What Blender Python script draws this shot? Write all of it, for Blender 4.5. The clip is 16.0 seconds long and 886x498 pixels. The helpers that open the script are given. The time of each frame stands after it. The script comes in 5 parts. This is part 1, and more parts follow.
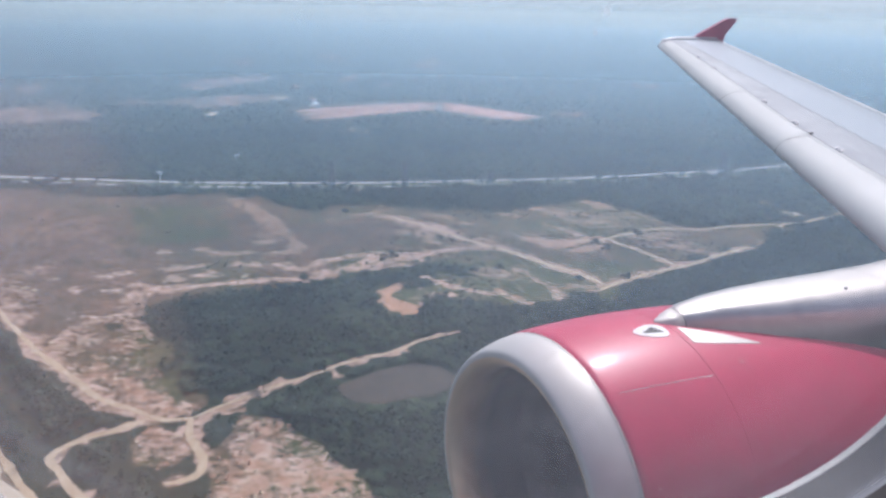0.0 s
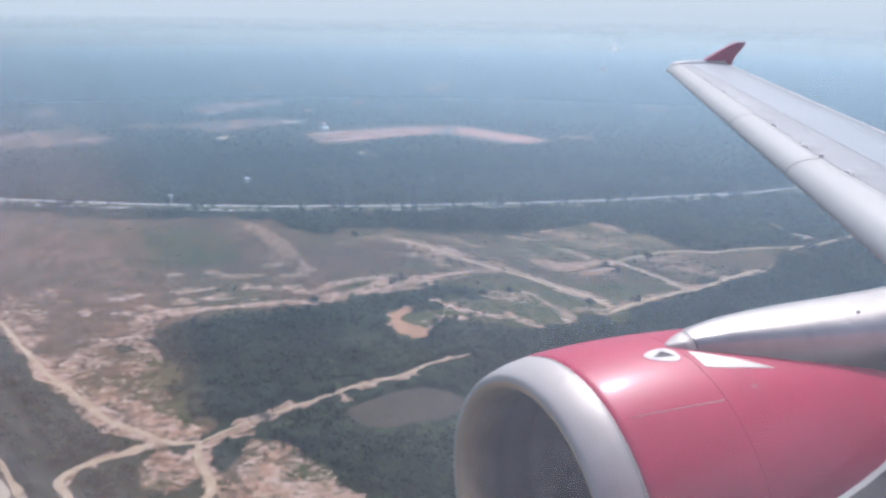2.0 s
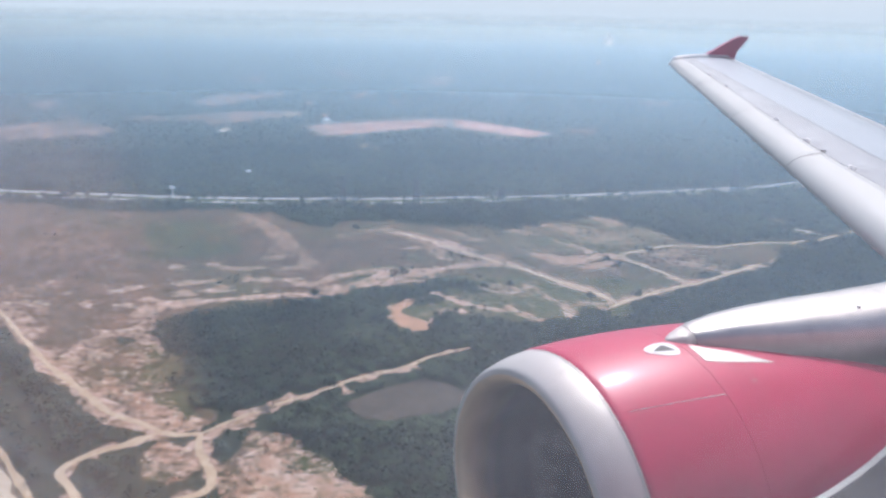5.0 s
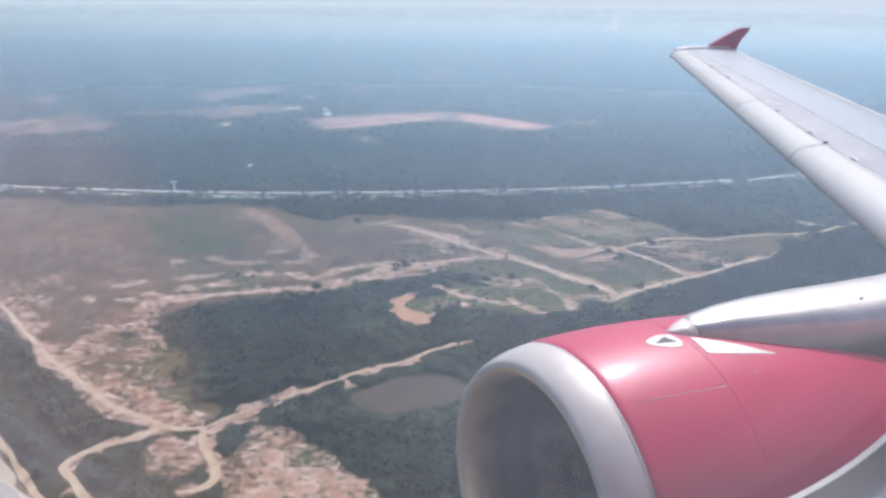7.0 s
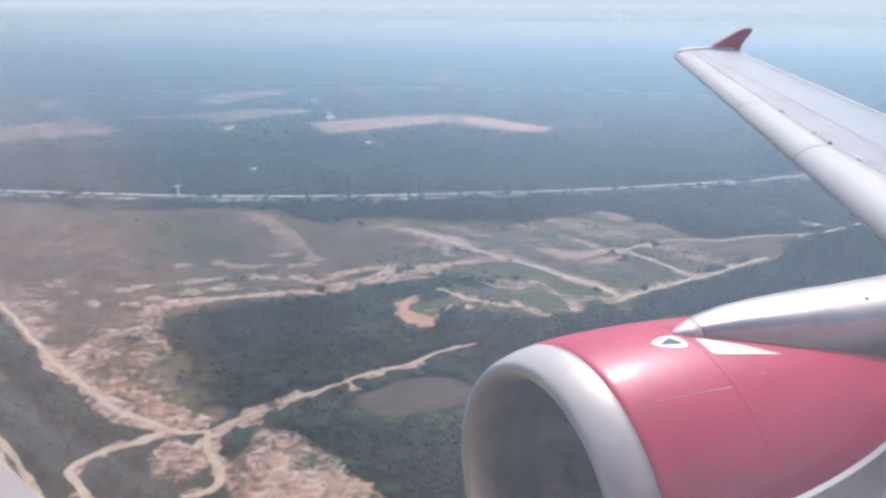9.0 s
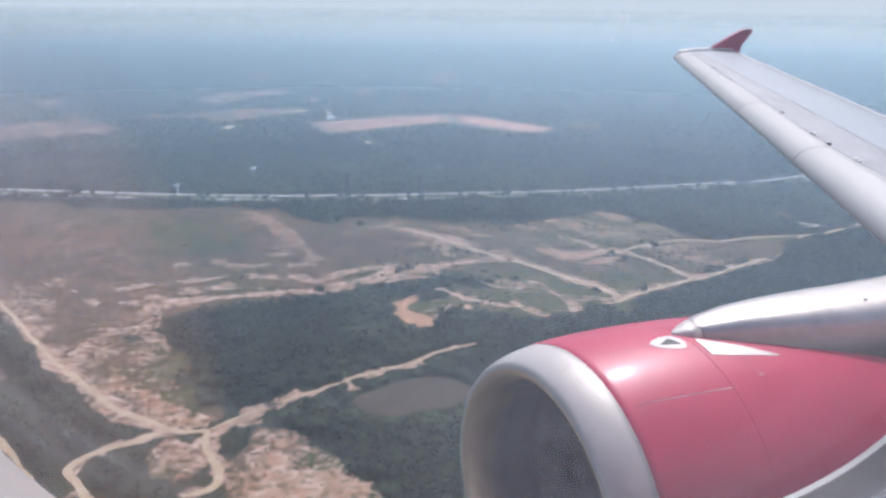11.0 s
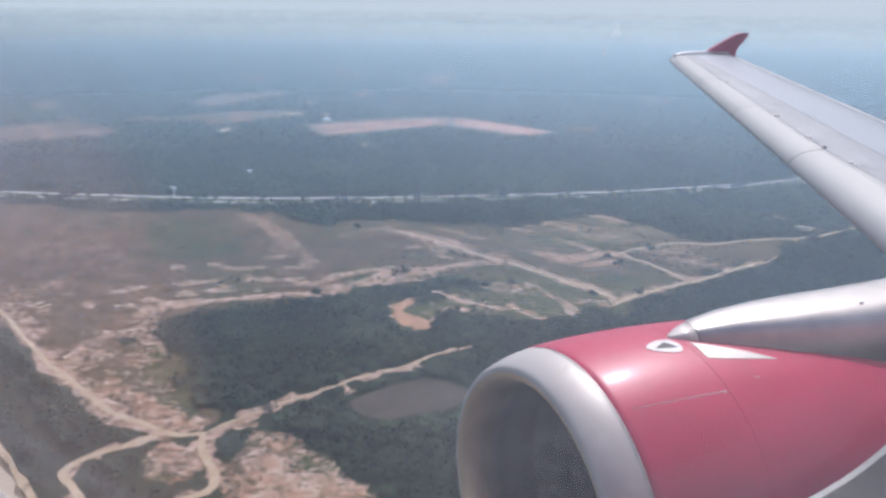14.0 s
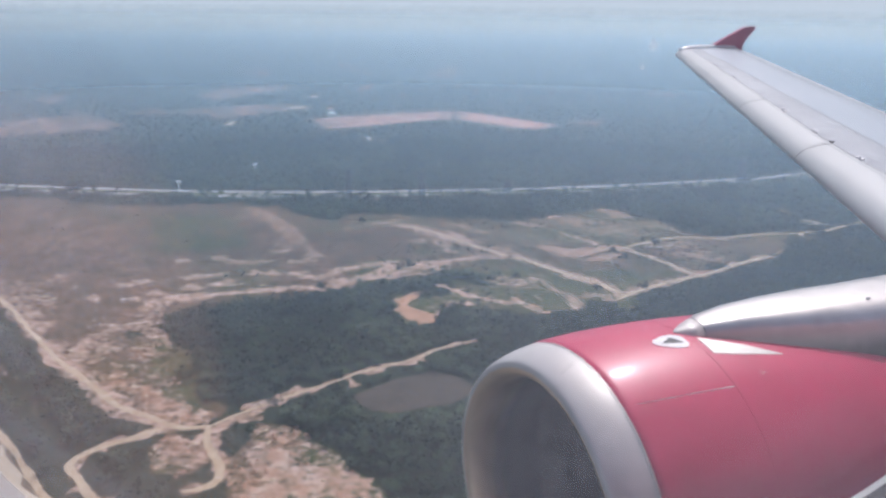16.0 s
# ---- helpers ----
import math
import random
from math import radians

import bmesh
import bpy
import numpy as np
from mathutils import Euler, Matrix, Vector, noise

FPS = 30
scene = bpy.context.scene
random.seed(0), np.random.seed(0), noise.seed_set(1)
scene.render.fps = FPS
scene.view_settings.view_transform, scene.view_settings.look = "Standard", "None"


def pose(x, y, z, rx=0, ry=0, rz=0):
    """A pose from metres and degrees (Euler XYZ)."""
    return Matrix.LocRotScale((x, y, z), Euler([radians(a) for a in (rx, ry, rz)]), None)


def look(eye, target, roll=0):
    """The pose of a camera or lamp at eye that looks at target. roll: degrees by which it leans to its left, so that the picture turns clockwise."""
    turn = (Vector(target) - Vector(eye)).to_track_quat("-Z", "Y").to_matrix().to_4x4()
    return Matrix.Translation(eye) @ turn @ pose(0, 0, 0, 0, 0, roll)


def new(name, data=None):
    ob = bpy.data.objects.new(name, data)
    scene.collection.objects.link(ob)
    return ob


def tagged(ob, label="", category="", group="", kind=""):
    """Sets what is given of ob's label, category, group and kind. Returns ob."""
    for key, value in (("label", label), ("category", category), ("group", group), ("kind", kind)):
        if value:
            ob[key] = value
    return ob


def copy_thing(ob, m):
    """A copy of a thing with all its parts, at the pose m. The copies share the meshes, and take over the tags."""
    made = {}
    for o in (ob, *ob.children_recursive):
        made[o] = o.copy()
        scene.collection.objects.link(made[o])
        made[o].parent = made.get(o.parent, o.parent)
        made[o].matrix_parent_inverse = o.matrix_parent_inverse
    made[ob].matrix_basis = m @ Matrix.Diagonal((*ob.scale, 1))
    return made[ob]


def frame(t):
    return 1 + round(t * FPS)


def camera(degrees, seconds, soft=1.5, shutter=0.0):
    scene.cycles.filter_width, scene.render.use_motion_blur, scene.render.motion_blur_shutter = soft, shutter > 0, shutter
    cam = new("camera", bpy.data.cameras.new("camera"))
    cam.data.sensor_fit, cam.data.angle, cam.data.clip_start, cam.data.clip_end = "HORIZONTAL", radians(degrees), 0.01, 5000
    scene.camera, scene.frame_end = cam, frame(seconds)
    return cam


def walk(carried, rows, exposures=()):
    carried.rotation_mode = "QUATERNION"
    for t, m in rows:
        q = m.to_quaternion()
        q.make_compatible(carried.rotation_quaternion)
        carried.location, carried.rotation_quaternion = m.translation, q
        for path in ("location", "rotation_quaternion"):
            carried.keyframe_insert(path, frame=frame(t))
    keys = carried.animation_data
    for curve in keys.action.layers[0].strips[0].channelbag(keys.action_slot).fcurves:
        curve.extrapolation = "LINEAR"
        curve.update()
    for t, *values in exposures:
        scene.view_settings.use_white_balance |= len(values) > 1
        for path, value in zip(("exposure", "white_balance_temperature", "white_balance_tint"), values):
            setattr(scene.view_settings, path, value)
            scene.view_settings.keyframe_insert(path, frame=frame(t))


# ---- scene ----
# An airliner's window seat ahead of the wing: the aircraft is the place, the camera is hand-held in its cabin,
# and the land below stands as it lies near the middle of the shot.
EAST, NORTH, HEIGHT = 2.7, -3.0, 192.4    # the eye over the land
HEADING = 21.75         # turn of the aircraft's aft axis about z
cam = camera(58.4, 16.0, soft=2.8)
ROWS = [
    (0, 0.005, 0.004, 0.0000, 71.431, -1.08, -0.69),
    (0.5, 0.005, 0.004, -0.0020, 71.172, -0.92, -0.94),
    (1, 0.008, -0.002, -0.0025, 71.377, -0.72, -0.60),
    (1.5, 0.009, 0.005, 0.0015, 72.485, -1.49, -0.31),
    (2, 0.005, 0.004, 0.0035, 73.074, -0.88, -0.04),
    (2.5, 0.005, 0.004, 0.0020, 72.780, -0.84, -0.13),
    (3, 0.004, 0.004, 0.0055, 72.803, -0.94, 0.36),
    (3.5, 0.004, 0.002, 0.0070, 72.858, -1.02, 0.17),
    (4, 0.005, 0.003, 0.0040, 72.839, -1.27, 0.01),
    (6.5, 0.007, -0.002, 0.0030, 72.140, -0.81, 0.30),
    (7, 0.006, -0.001, 0.0015, 72.105, -0.83, 0.17),
    (7.5, 0.001, 0.002, 0.0030, 72.090, -0.85, 0.30),
    (8, 0.000, 0.000, 0.0010, 72.080, -0.66, 0.21),
    (8.5, 0.000, -0.001, 0.0015, 72.075, -0.42, 0.28),
    (9, 0.003, -0.001, -0.0010, 72.291, -0.47, 0.34),
    (9.5, 0.001, -0.005, -0.0020, 72.132, -0.68, 0.54),
    (12, 0.004, -0.001, 0.0010, 72.370, -0.75, 0.17),
    (12.5, 0.004, 0.005, 0.0020, 72.350, -0.92, 0.14),
    (13, 0.004, 0.001, 0.0000, 72.312, -0.67, 0.11),
    (13.5, 0.002, 0.002, 0.0000, 72.211, -0.70, 0.07),
    (14, 0.005, 0.001, 0.0015, 72.485, -0.77, 0.12),
    (14.5, 0.001, 0.003, 0.0030, 72.220, -0.88, 0.20),
    (15, 0.000, 0.003, 0.0045, 72.304, -0.83, 0.09),
    (15.5, 0.002, 0.005, 0.0020, 72.080, -0.79, 0.18),
    (16, -0.004, 0.004, 0.0070, 72.048, -0.72, 0.46),
]
walk(cam, [(t, pose(EAST + x, NORTH + y, HEIGHT + z, rx, ry, rz)) for t, x, y, z, rx, ry, rz in ROWS],
     exposures=[(0, 0.0, 6080, 17), (2, 0.02, 6080, 17), (3, 0.15, 6110, 17), (7, 0.14, 6190, 17), (9.5, 0.14, 6200, 17), (12, -0.06, 6200, 18), (16, -0.1, 6200, 18)])

# ---- light ----
SUN_AZ, SUN_EL = 25.0, 52.0     # degrees, azimuth clockwise from +y
world = bpy.data.worlds.new("world")
scene.world = world
world.use_nodes = True
wn = world.node_tree
sky = wn.nodes.new("ShaderNodeTexSky")
sky.sky_type, sky.sun_disc = "NISHITA", False
sky.sun_elevation, sky.sun_rotation = radians(SUN_EL), radians(SUN_AZ)
sky.air_density, sky.dust_density, sky.ozone_density = 1.0, 4.0, 1.0
wn.links.new(sky.outputs[0], wn.nodes["Background"].inputs[0])
wn.nodes["Background"].inputs[1].default_value = 0.12
sun = new("sun", bpy.data.lights.new("sun", "SUN"))
sun.data.energy, sun.data.angle, sun.data.color = 3.2, radians(0.6), (1.0, 0.97, 0.93)
toward = Vector((math.sin(radians(SUN_AZ)) * math.cos(radians(SUN_EL)), math.cos(radians(SUN_AZ)) * math.cos(radians(SUN_EL)), math.sin(radians(SUN_EL))))
sun.matrix_world = look(toward * 50 + Vector((EAST, NORTH, HEIGHT)), (EAST, NORTH, HEIGHT))


# ---- materials ----
def mat(name, dark, light, scale=1.0, rough=0.85, metal=0.0, bump=0.0, fine=8.0, spec=0.3, coat=0.0, tone="", contrast=(0.3, 0.7)):
    """A surface that varies between two colours at two scales, with relief."""
    m = bpy.data.materials.new(name)
    m.use_nodes = True
    t = m.node_tree
    b = t.nodes["Principled BSDF"]
    co = t.nodes.new("ShaderNodeTexCoord").outputs["Object"]
    big = t.nodes.new("ShaderNodeTexNoise")
    big.inputs["Scale"].default_value, big.inputs["Detail"].default_value = scale, 5.0
    small = t.nodes.new("ShaderNodeTexNoise")
    small.inputs["Scale"].default_value, small.inputs["Detail"].default_value = scale * fine, 4.0
    t.links.new(co, big.inputs["Vector"])
    t.links.new(co, small.inputs["Vector"])
    mix = t.nodes.new("ShaderNodeMath")
    mix.operation = "MULTIPLY_ADD"
    t.links.new(small.outputs[0], mix.inputs[0])
    mix.inputs[1].default_value = 0.5
    half = t.nodes.new("ShaderNodeMath")
    half.operation = "MULTIPLY"
    half.inputs[1].default_value = 0.5
    t.links.new(big.outputs[0], half.inputs[0])
    t.links.new(half.outputs[0], mix.inputs[2])
    fac = mix.outputs[0]
    if tone:
        at = t.nodes.new("ShaderNodeAttribute")
        at.attribute_name = tone
        add = t.nodes.new("ShaderNodeMath")
        add.operation = "MULTIPLY_ADD"
        t.links.new(at.outputs["Fac"], add.inputs[0])
        add.inputs[1].default_value = 0.6
        sub = t.nodes.new("ShaderNodeMath")
        sub.operation = "MULTIPLY_ADD"
        t.links.new(fac, sub.inputs[0])
        sub.inputs[1].default_value, sub.inputs[2].default_value = 0.6, -0.1
        t.links.new(sub.outputs[0], add.inputs[2])
        fac = add.outputs[0]
    ramp = t.nodes.new("ShaderNodeValToRGB")
    ramp.color_ramp.elements[0].position, ramp.color_ramp.elements[0].color = contrast[0], (*dark, 1)
    ramp.color_ramp.elements[1].position, ramp.color_ramp.elements[1].color = contrast[1], (*light, 1)
    t.links.new(fac, ramp.inputs[0])
    t.links.new(ramp.outputs[0], b.inputs["Base Color"])
    b.inputs["Roughness"].default_value, b.inputs["Metallic"].default_value = rough, metal
    b.inputs["Specular IOR Level"].default_value, b.inputs["Coat Weight"].default_value = spec, coat
    b.inputs["Coat Roughness"].default_value = 0.2
    if bump:
        bp = t.nodes.new("ShaderNodeBump")
        bp.inputs["Distance"].default_value = bump
        t.links.new(mix.outputs[0], bp.inputs["Height"])
        t.links.new(bp.outputs[0], b.inputs["Normal"])
    return m


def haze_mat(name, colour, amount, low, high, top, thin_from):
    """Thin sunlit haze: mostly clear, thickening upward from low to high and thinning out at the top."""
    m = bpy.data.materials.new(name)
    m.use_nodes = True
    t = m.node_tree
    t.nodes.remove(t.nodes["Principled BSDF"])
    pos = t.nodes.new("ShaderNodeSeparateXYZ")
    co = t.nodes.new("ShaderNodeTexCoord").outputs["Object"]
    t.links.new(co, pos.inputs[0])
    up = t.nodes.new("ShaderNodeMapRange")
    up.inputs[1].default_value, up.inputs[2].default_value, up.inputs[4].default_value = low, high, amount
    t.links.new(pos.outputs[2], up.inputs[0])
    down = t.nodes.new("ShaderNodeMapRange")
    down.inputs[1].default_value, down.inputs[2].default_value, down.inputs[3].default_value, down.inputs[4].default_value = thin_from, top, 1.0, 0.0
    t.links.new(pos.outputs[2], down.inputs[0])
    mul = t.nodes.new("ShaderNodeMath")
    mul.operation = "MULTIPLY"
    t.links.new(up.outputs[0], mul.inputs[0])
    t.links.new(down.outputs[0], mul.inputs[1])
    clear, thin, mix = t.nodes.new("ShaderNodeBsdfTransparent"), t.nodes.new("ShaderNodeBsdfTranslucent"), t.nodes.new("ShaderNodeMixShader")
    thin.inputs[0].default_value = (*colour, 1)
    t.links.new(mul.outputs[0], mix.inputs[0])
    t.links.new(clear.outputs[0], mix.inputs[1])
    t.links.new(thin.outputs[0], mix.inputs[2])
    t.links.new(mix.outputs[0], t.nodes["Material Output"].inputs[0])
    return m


def backdrop_mat():
    """Far backdrop whose own glow stands in for sunlit haze, bluer at its foot than higher up."""
    m = bpy.data.materials.new("far_haze_glow")
    m.use_nodes = True
    t = m.node_tree
    t.nodes.remove(t.nodes["Principled BSDF"])
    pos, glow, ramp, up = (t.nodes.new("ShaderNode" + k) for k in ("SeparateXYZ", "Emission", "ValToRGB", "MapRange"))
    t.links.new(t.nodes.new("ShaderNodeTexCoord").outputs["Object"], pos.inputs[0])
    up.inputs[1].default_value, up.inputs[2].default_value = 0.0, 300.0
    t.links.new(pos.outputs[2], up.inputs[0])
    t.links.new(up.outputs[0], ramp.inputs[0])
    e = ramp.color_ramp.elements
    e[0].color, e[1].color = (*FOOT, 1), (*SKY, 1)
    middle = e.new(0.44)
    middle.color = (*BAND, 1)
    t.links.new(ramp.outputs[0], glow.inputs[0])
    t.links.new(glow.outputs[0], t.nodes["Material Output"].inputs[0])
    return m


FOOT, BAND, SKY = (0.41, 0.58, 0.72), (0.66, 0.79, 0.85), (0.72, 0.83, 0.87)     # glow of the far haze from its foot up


def pane_mat():
    """Scratched acrylic: clear, a little gloss, and a faint sunlit veil from wear that is uneven."""
    m = bpy.data.materials.new("window_acrylic")
    m.use_nodes = True
    t = m.node_tree
    t.nodes.remove(t.nodes["Principled BSDF"])
    co = t.nodes.new("ShaderNodeTexCoord").outputs["Object"]
    no = t.nodes.new("ShaderNodeTexNoise")
    no.inputs["Scale"].default_value, no.inputs["Detail"].default_value = 9.0, 3.0
    t.links.new(co, no.inputs["Vector"])
    turn = t.nodes.new("ShaderNodeMapping")
    turn.inputs["Rotation"].default_value, turn.inputs["Scale"].default_value = (0, radians(-40), 0), (2.0, 1.0, 14.0)
    t.links.new(co, turn.inputs[0])
    streak = t.nodes.new("ShaderNodeTexNoise")
    streak.inputs["Scale"].default_value, streak.inputs["Detail"].default_value = 5.0, 2.0
    t.links.new(turn.outputs[0], streak.inputs["Vector"])
    blend = t.nodes.new("ShaderNodeMath")
    blend.operation = "MULTIPLY_ADD"
    blend.inputs[1].default_value = 0.35
    t.links.new(streak.outputs[0], blend.inputs[0])
    most = t.nodes.new("ShaderNodeMath")
    most.operation = "MULTIPLY"
    most.inputs[1].default_value = 0.65
    t.links.new(no.outputs[0], most.inputs[0])
    t.links.new(most.outputs[0], blend.inputs[2])
    amount = t.nodes.new("ShaderNodeMapRange")
    amount.inputs[1].default_value, amount.inputs[2].default_value, amount.inputs[3].default_value, amount.inputs[4].default_value = 0.3, 0.7, 0.085, 0.118
    t.links.new(blend.outputs[0], amount.inputs[0])
    # wiped smears round the pane, and a pale border imitating the bright rim's blur
    edge = t.nodes.new("ShaderNodeAttribute")
    edge.attribute_name = "edge"
    ring = t.nodes.new("ShaderNodeCombineXYZ")
    oval_co = t.nodes.new("ShaderNodeVectorMath")
    oval_co.operation = "MULTIPLY_ADD"
    oval_co.inputs[1].default_value, oval_co.inputs[2].default_value = (1 / 0.195, 0.0, 1 / 0.153), (-0.15 / 0.195, 0.0, 0.02 / 0.153)
    t.links.new(co, oval_co.inputs[0])
    reach = t.nodes.new("ShaderNodeVectorMath")
    reach.operation = "LENGTH"
    t.links.new(oval_co.outputs[0], reach.inputs[0])
    far = t.nodes.new("ShaderNodeMath")
    far.operation = "MULTIPLY"
    far.inputs[1].default_value = 23.0
    t.links.new(reach.outputs["Value"], far.inputs[0])
    t.links.new(far.outputs[0], ring.inputs[0])
    wide = t.nodes.new("ShaderNodeVectorMath")
    wide.operation = "MULTIPLY_ADD"
    wide.inputs[1].default_value = (5.0, 5.0, 5.0)
    t.links.new(co, wide.inputs[0])
    t.links.new(ring.outputs[0], wide.inputs[2])
    wipe = t.nodes.new("ShaderNodeTexNoise")
    wipe.inputs["Scale"].default_value, wipe.inputs["Detail"].default_value = 1.0, 3.0
    t.links.new(wide.outputs[0], wipe.inputs["Vector"])

    def rise(src, lo, hi, top):
        n = t.nodes.new("ShaderNodeMapRange")
        n.interpolation_type = "SMOOTHSTEP"
        n.inputs[1].default_value, n.inputs[2].default_value, n.inputs[4].default_value = lo, hi, top
        t.links.new(src, n.inputs[0])
        return n.outputs[0]
    smear = t.nodes.new("ShaderNodeMath")
    smear.operation = "MULTIPLY"
    t.links.new(rise(wipe.outputs[0], 0.38, 0.7, 0.075), smear.inputs[0])
    t.links.new(rise(reach.outputs["Value"], 0.72, 1.02, 1.0), smear.inputs[1])
    split = t.nodes.new("ShaderNodeSeparateXYZ")
    t.links.new(co, split.inputs[0])
    forward = t.nodes.new("ShaderNodeMath")
    forward.operation = "MULTIPLY_ADD"
    forward.inputs[1].default_value, forward.inputs[2].default_value = -1.0, 0.1
    t.links.new(split.outputs[0], forward.inputs[0])
    side = t.nodes.new("ShaderNodeMath")
    side.operation = "MULTIPLY"
    t.links.new(smear.outputs[0], side.inputs[0])
    t.links.new(rise(forward.outputs[0], 0.0, 0.08, 1.0), side.inputs[1])
    total = t.nodes.new("ShaderNodeMath")
    total.operation = "ADD"
    # veil thinned at the forward end, standing in for shade on it
    forward_shade = t.nodes.new("ShaderNodeMath")
    forward_shade.operation = "ADD"
    t.links.new(amount.outputs[0], forward_shade.inputs[0])
    t.links.new(rise(forward.outputs[0], -0.03, 0.1, -0.042), forward_shade.inputs[1])
    t.links.new(forward_shade.outputs[0], total.inputs[0])
    t.links.new(side.outputs[0], total.inputs[1])
    # extra streaked veil towards the sill, put in to brighten the view there
    low = t.nodes.new("ShaderNodeMath")
    low.operation = "MULTIPLY_ADD"
    low.inputs[1].default_value, low.inputs[2].default_value = -1.0, -0.02
    t.links.new(split.outputs[2], low.inputs[0])
    sill_veil = t.nodes.new("ShaderNodeMath")
    sill_veil.operation = "MULTIPLY_ADD"
    t.links.new(rise(low.outputs[0], 0.02, 0.13, 0.03), sill_veil.inputs[0])
    t.links.new(streak.outputs[0], sill_veil.inputs[1])
    t.links.new(total.outputs[0], sill_veil.inputs[2])
    veil = t.nodes.new("ShaderNodeMath")
    veil.operation = "ADD"
    t.links.new(sill_veil.outputs[0], veil.inputs[0])
    t.links.new(rise(edge.outputs["Fac"], 0.965, 1.01, 0.22), veil.inputs[1])
    clear, gloss, thin = t.nodes.new("ShaderNodeBsdfTransparent"), t.nodes.new("ShaderNodeBsdfGlossy"), t.nodes.new("ShaderNodeBsdfTranslucent")
    clear.inputs[0].default_value = (0.96, 0.97, 0.98, 1)
    gloss.inputs["Roughness"].default_value = 0.11
    thin.inputs[0].default_value = (0.75, 0.8, 0.9, 1)
    a, b = t.nodes.new("ShaderNodeMixShader"), t.nodes.new("ShaderNodeMixShader")
    a.inputs[0].default_value = 0.12
    t.links.new(clear.outputs[0], a.inputs[1])
    t.links.new(gloss.outputs[0], a.inputs[2])
    t.links.new(veil.outputs[0], b.inputs[0])
    t.links.new(a.outputs[0], b.inputs[1])
    t.links.new(thin.outputs[0], b.inputs[2])
    t.links.new(b.outputs[0], t.nodes["Material Output"].inputs[0])
    return m


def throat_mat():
    """Bare metal of the intake; its inner shade is painted in, darkening inward in uneven streaks."""
    m = mat("shaded_intake_throat", (0.8, 0.8, 0.8), (1.1, 1.1, 1.1), 2.5, 0.42, metal=0.55, fine=5)
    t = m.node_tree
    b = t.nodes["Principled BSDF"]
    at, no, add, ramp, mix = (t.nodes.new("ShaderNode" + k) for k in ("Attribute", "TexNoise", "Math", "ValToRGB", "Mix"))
    at.attribute_name = "inner_shade"
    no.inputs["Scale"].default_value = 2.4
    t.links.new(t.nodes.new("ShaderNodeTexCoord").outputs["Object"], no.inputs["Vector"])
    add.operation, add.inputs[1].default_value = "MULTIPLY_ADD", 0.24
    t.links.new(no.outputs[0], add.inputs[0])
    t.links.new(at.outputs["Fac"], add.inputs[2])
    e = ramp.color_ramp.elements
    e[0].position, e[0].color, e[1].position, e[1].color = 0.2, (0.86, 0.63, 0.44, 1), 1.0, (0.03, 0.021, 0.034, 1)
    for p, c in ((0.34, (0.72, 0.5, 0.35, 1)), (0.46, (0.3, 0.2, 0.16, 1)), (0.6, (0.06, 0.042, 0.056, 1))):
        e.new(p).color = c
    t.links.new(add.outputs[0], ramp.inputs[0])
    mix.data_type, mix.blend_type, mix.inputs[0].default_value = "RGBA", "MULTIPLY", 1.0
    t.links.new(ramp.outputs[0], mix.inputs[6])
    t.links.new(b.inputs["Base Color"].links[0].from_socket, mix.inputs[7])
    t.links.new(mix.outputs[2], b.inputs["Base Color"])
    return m


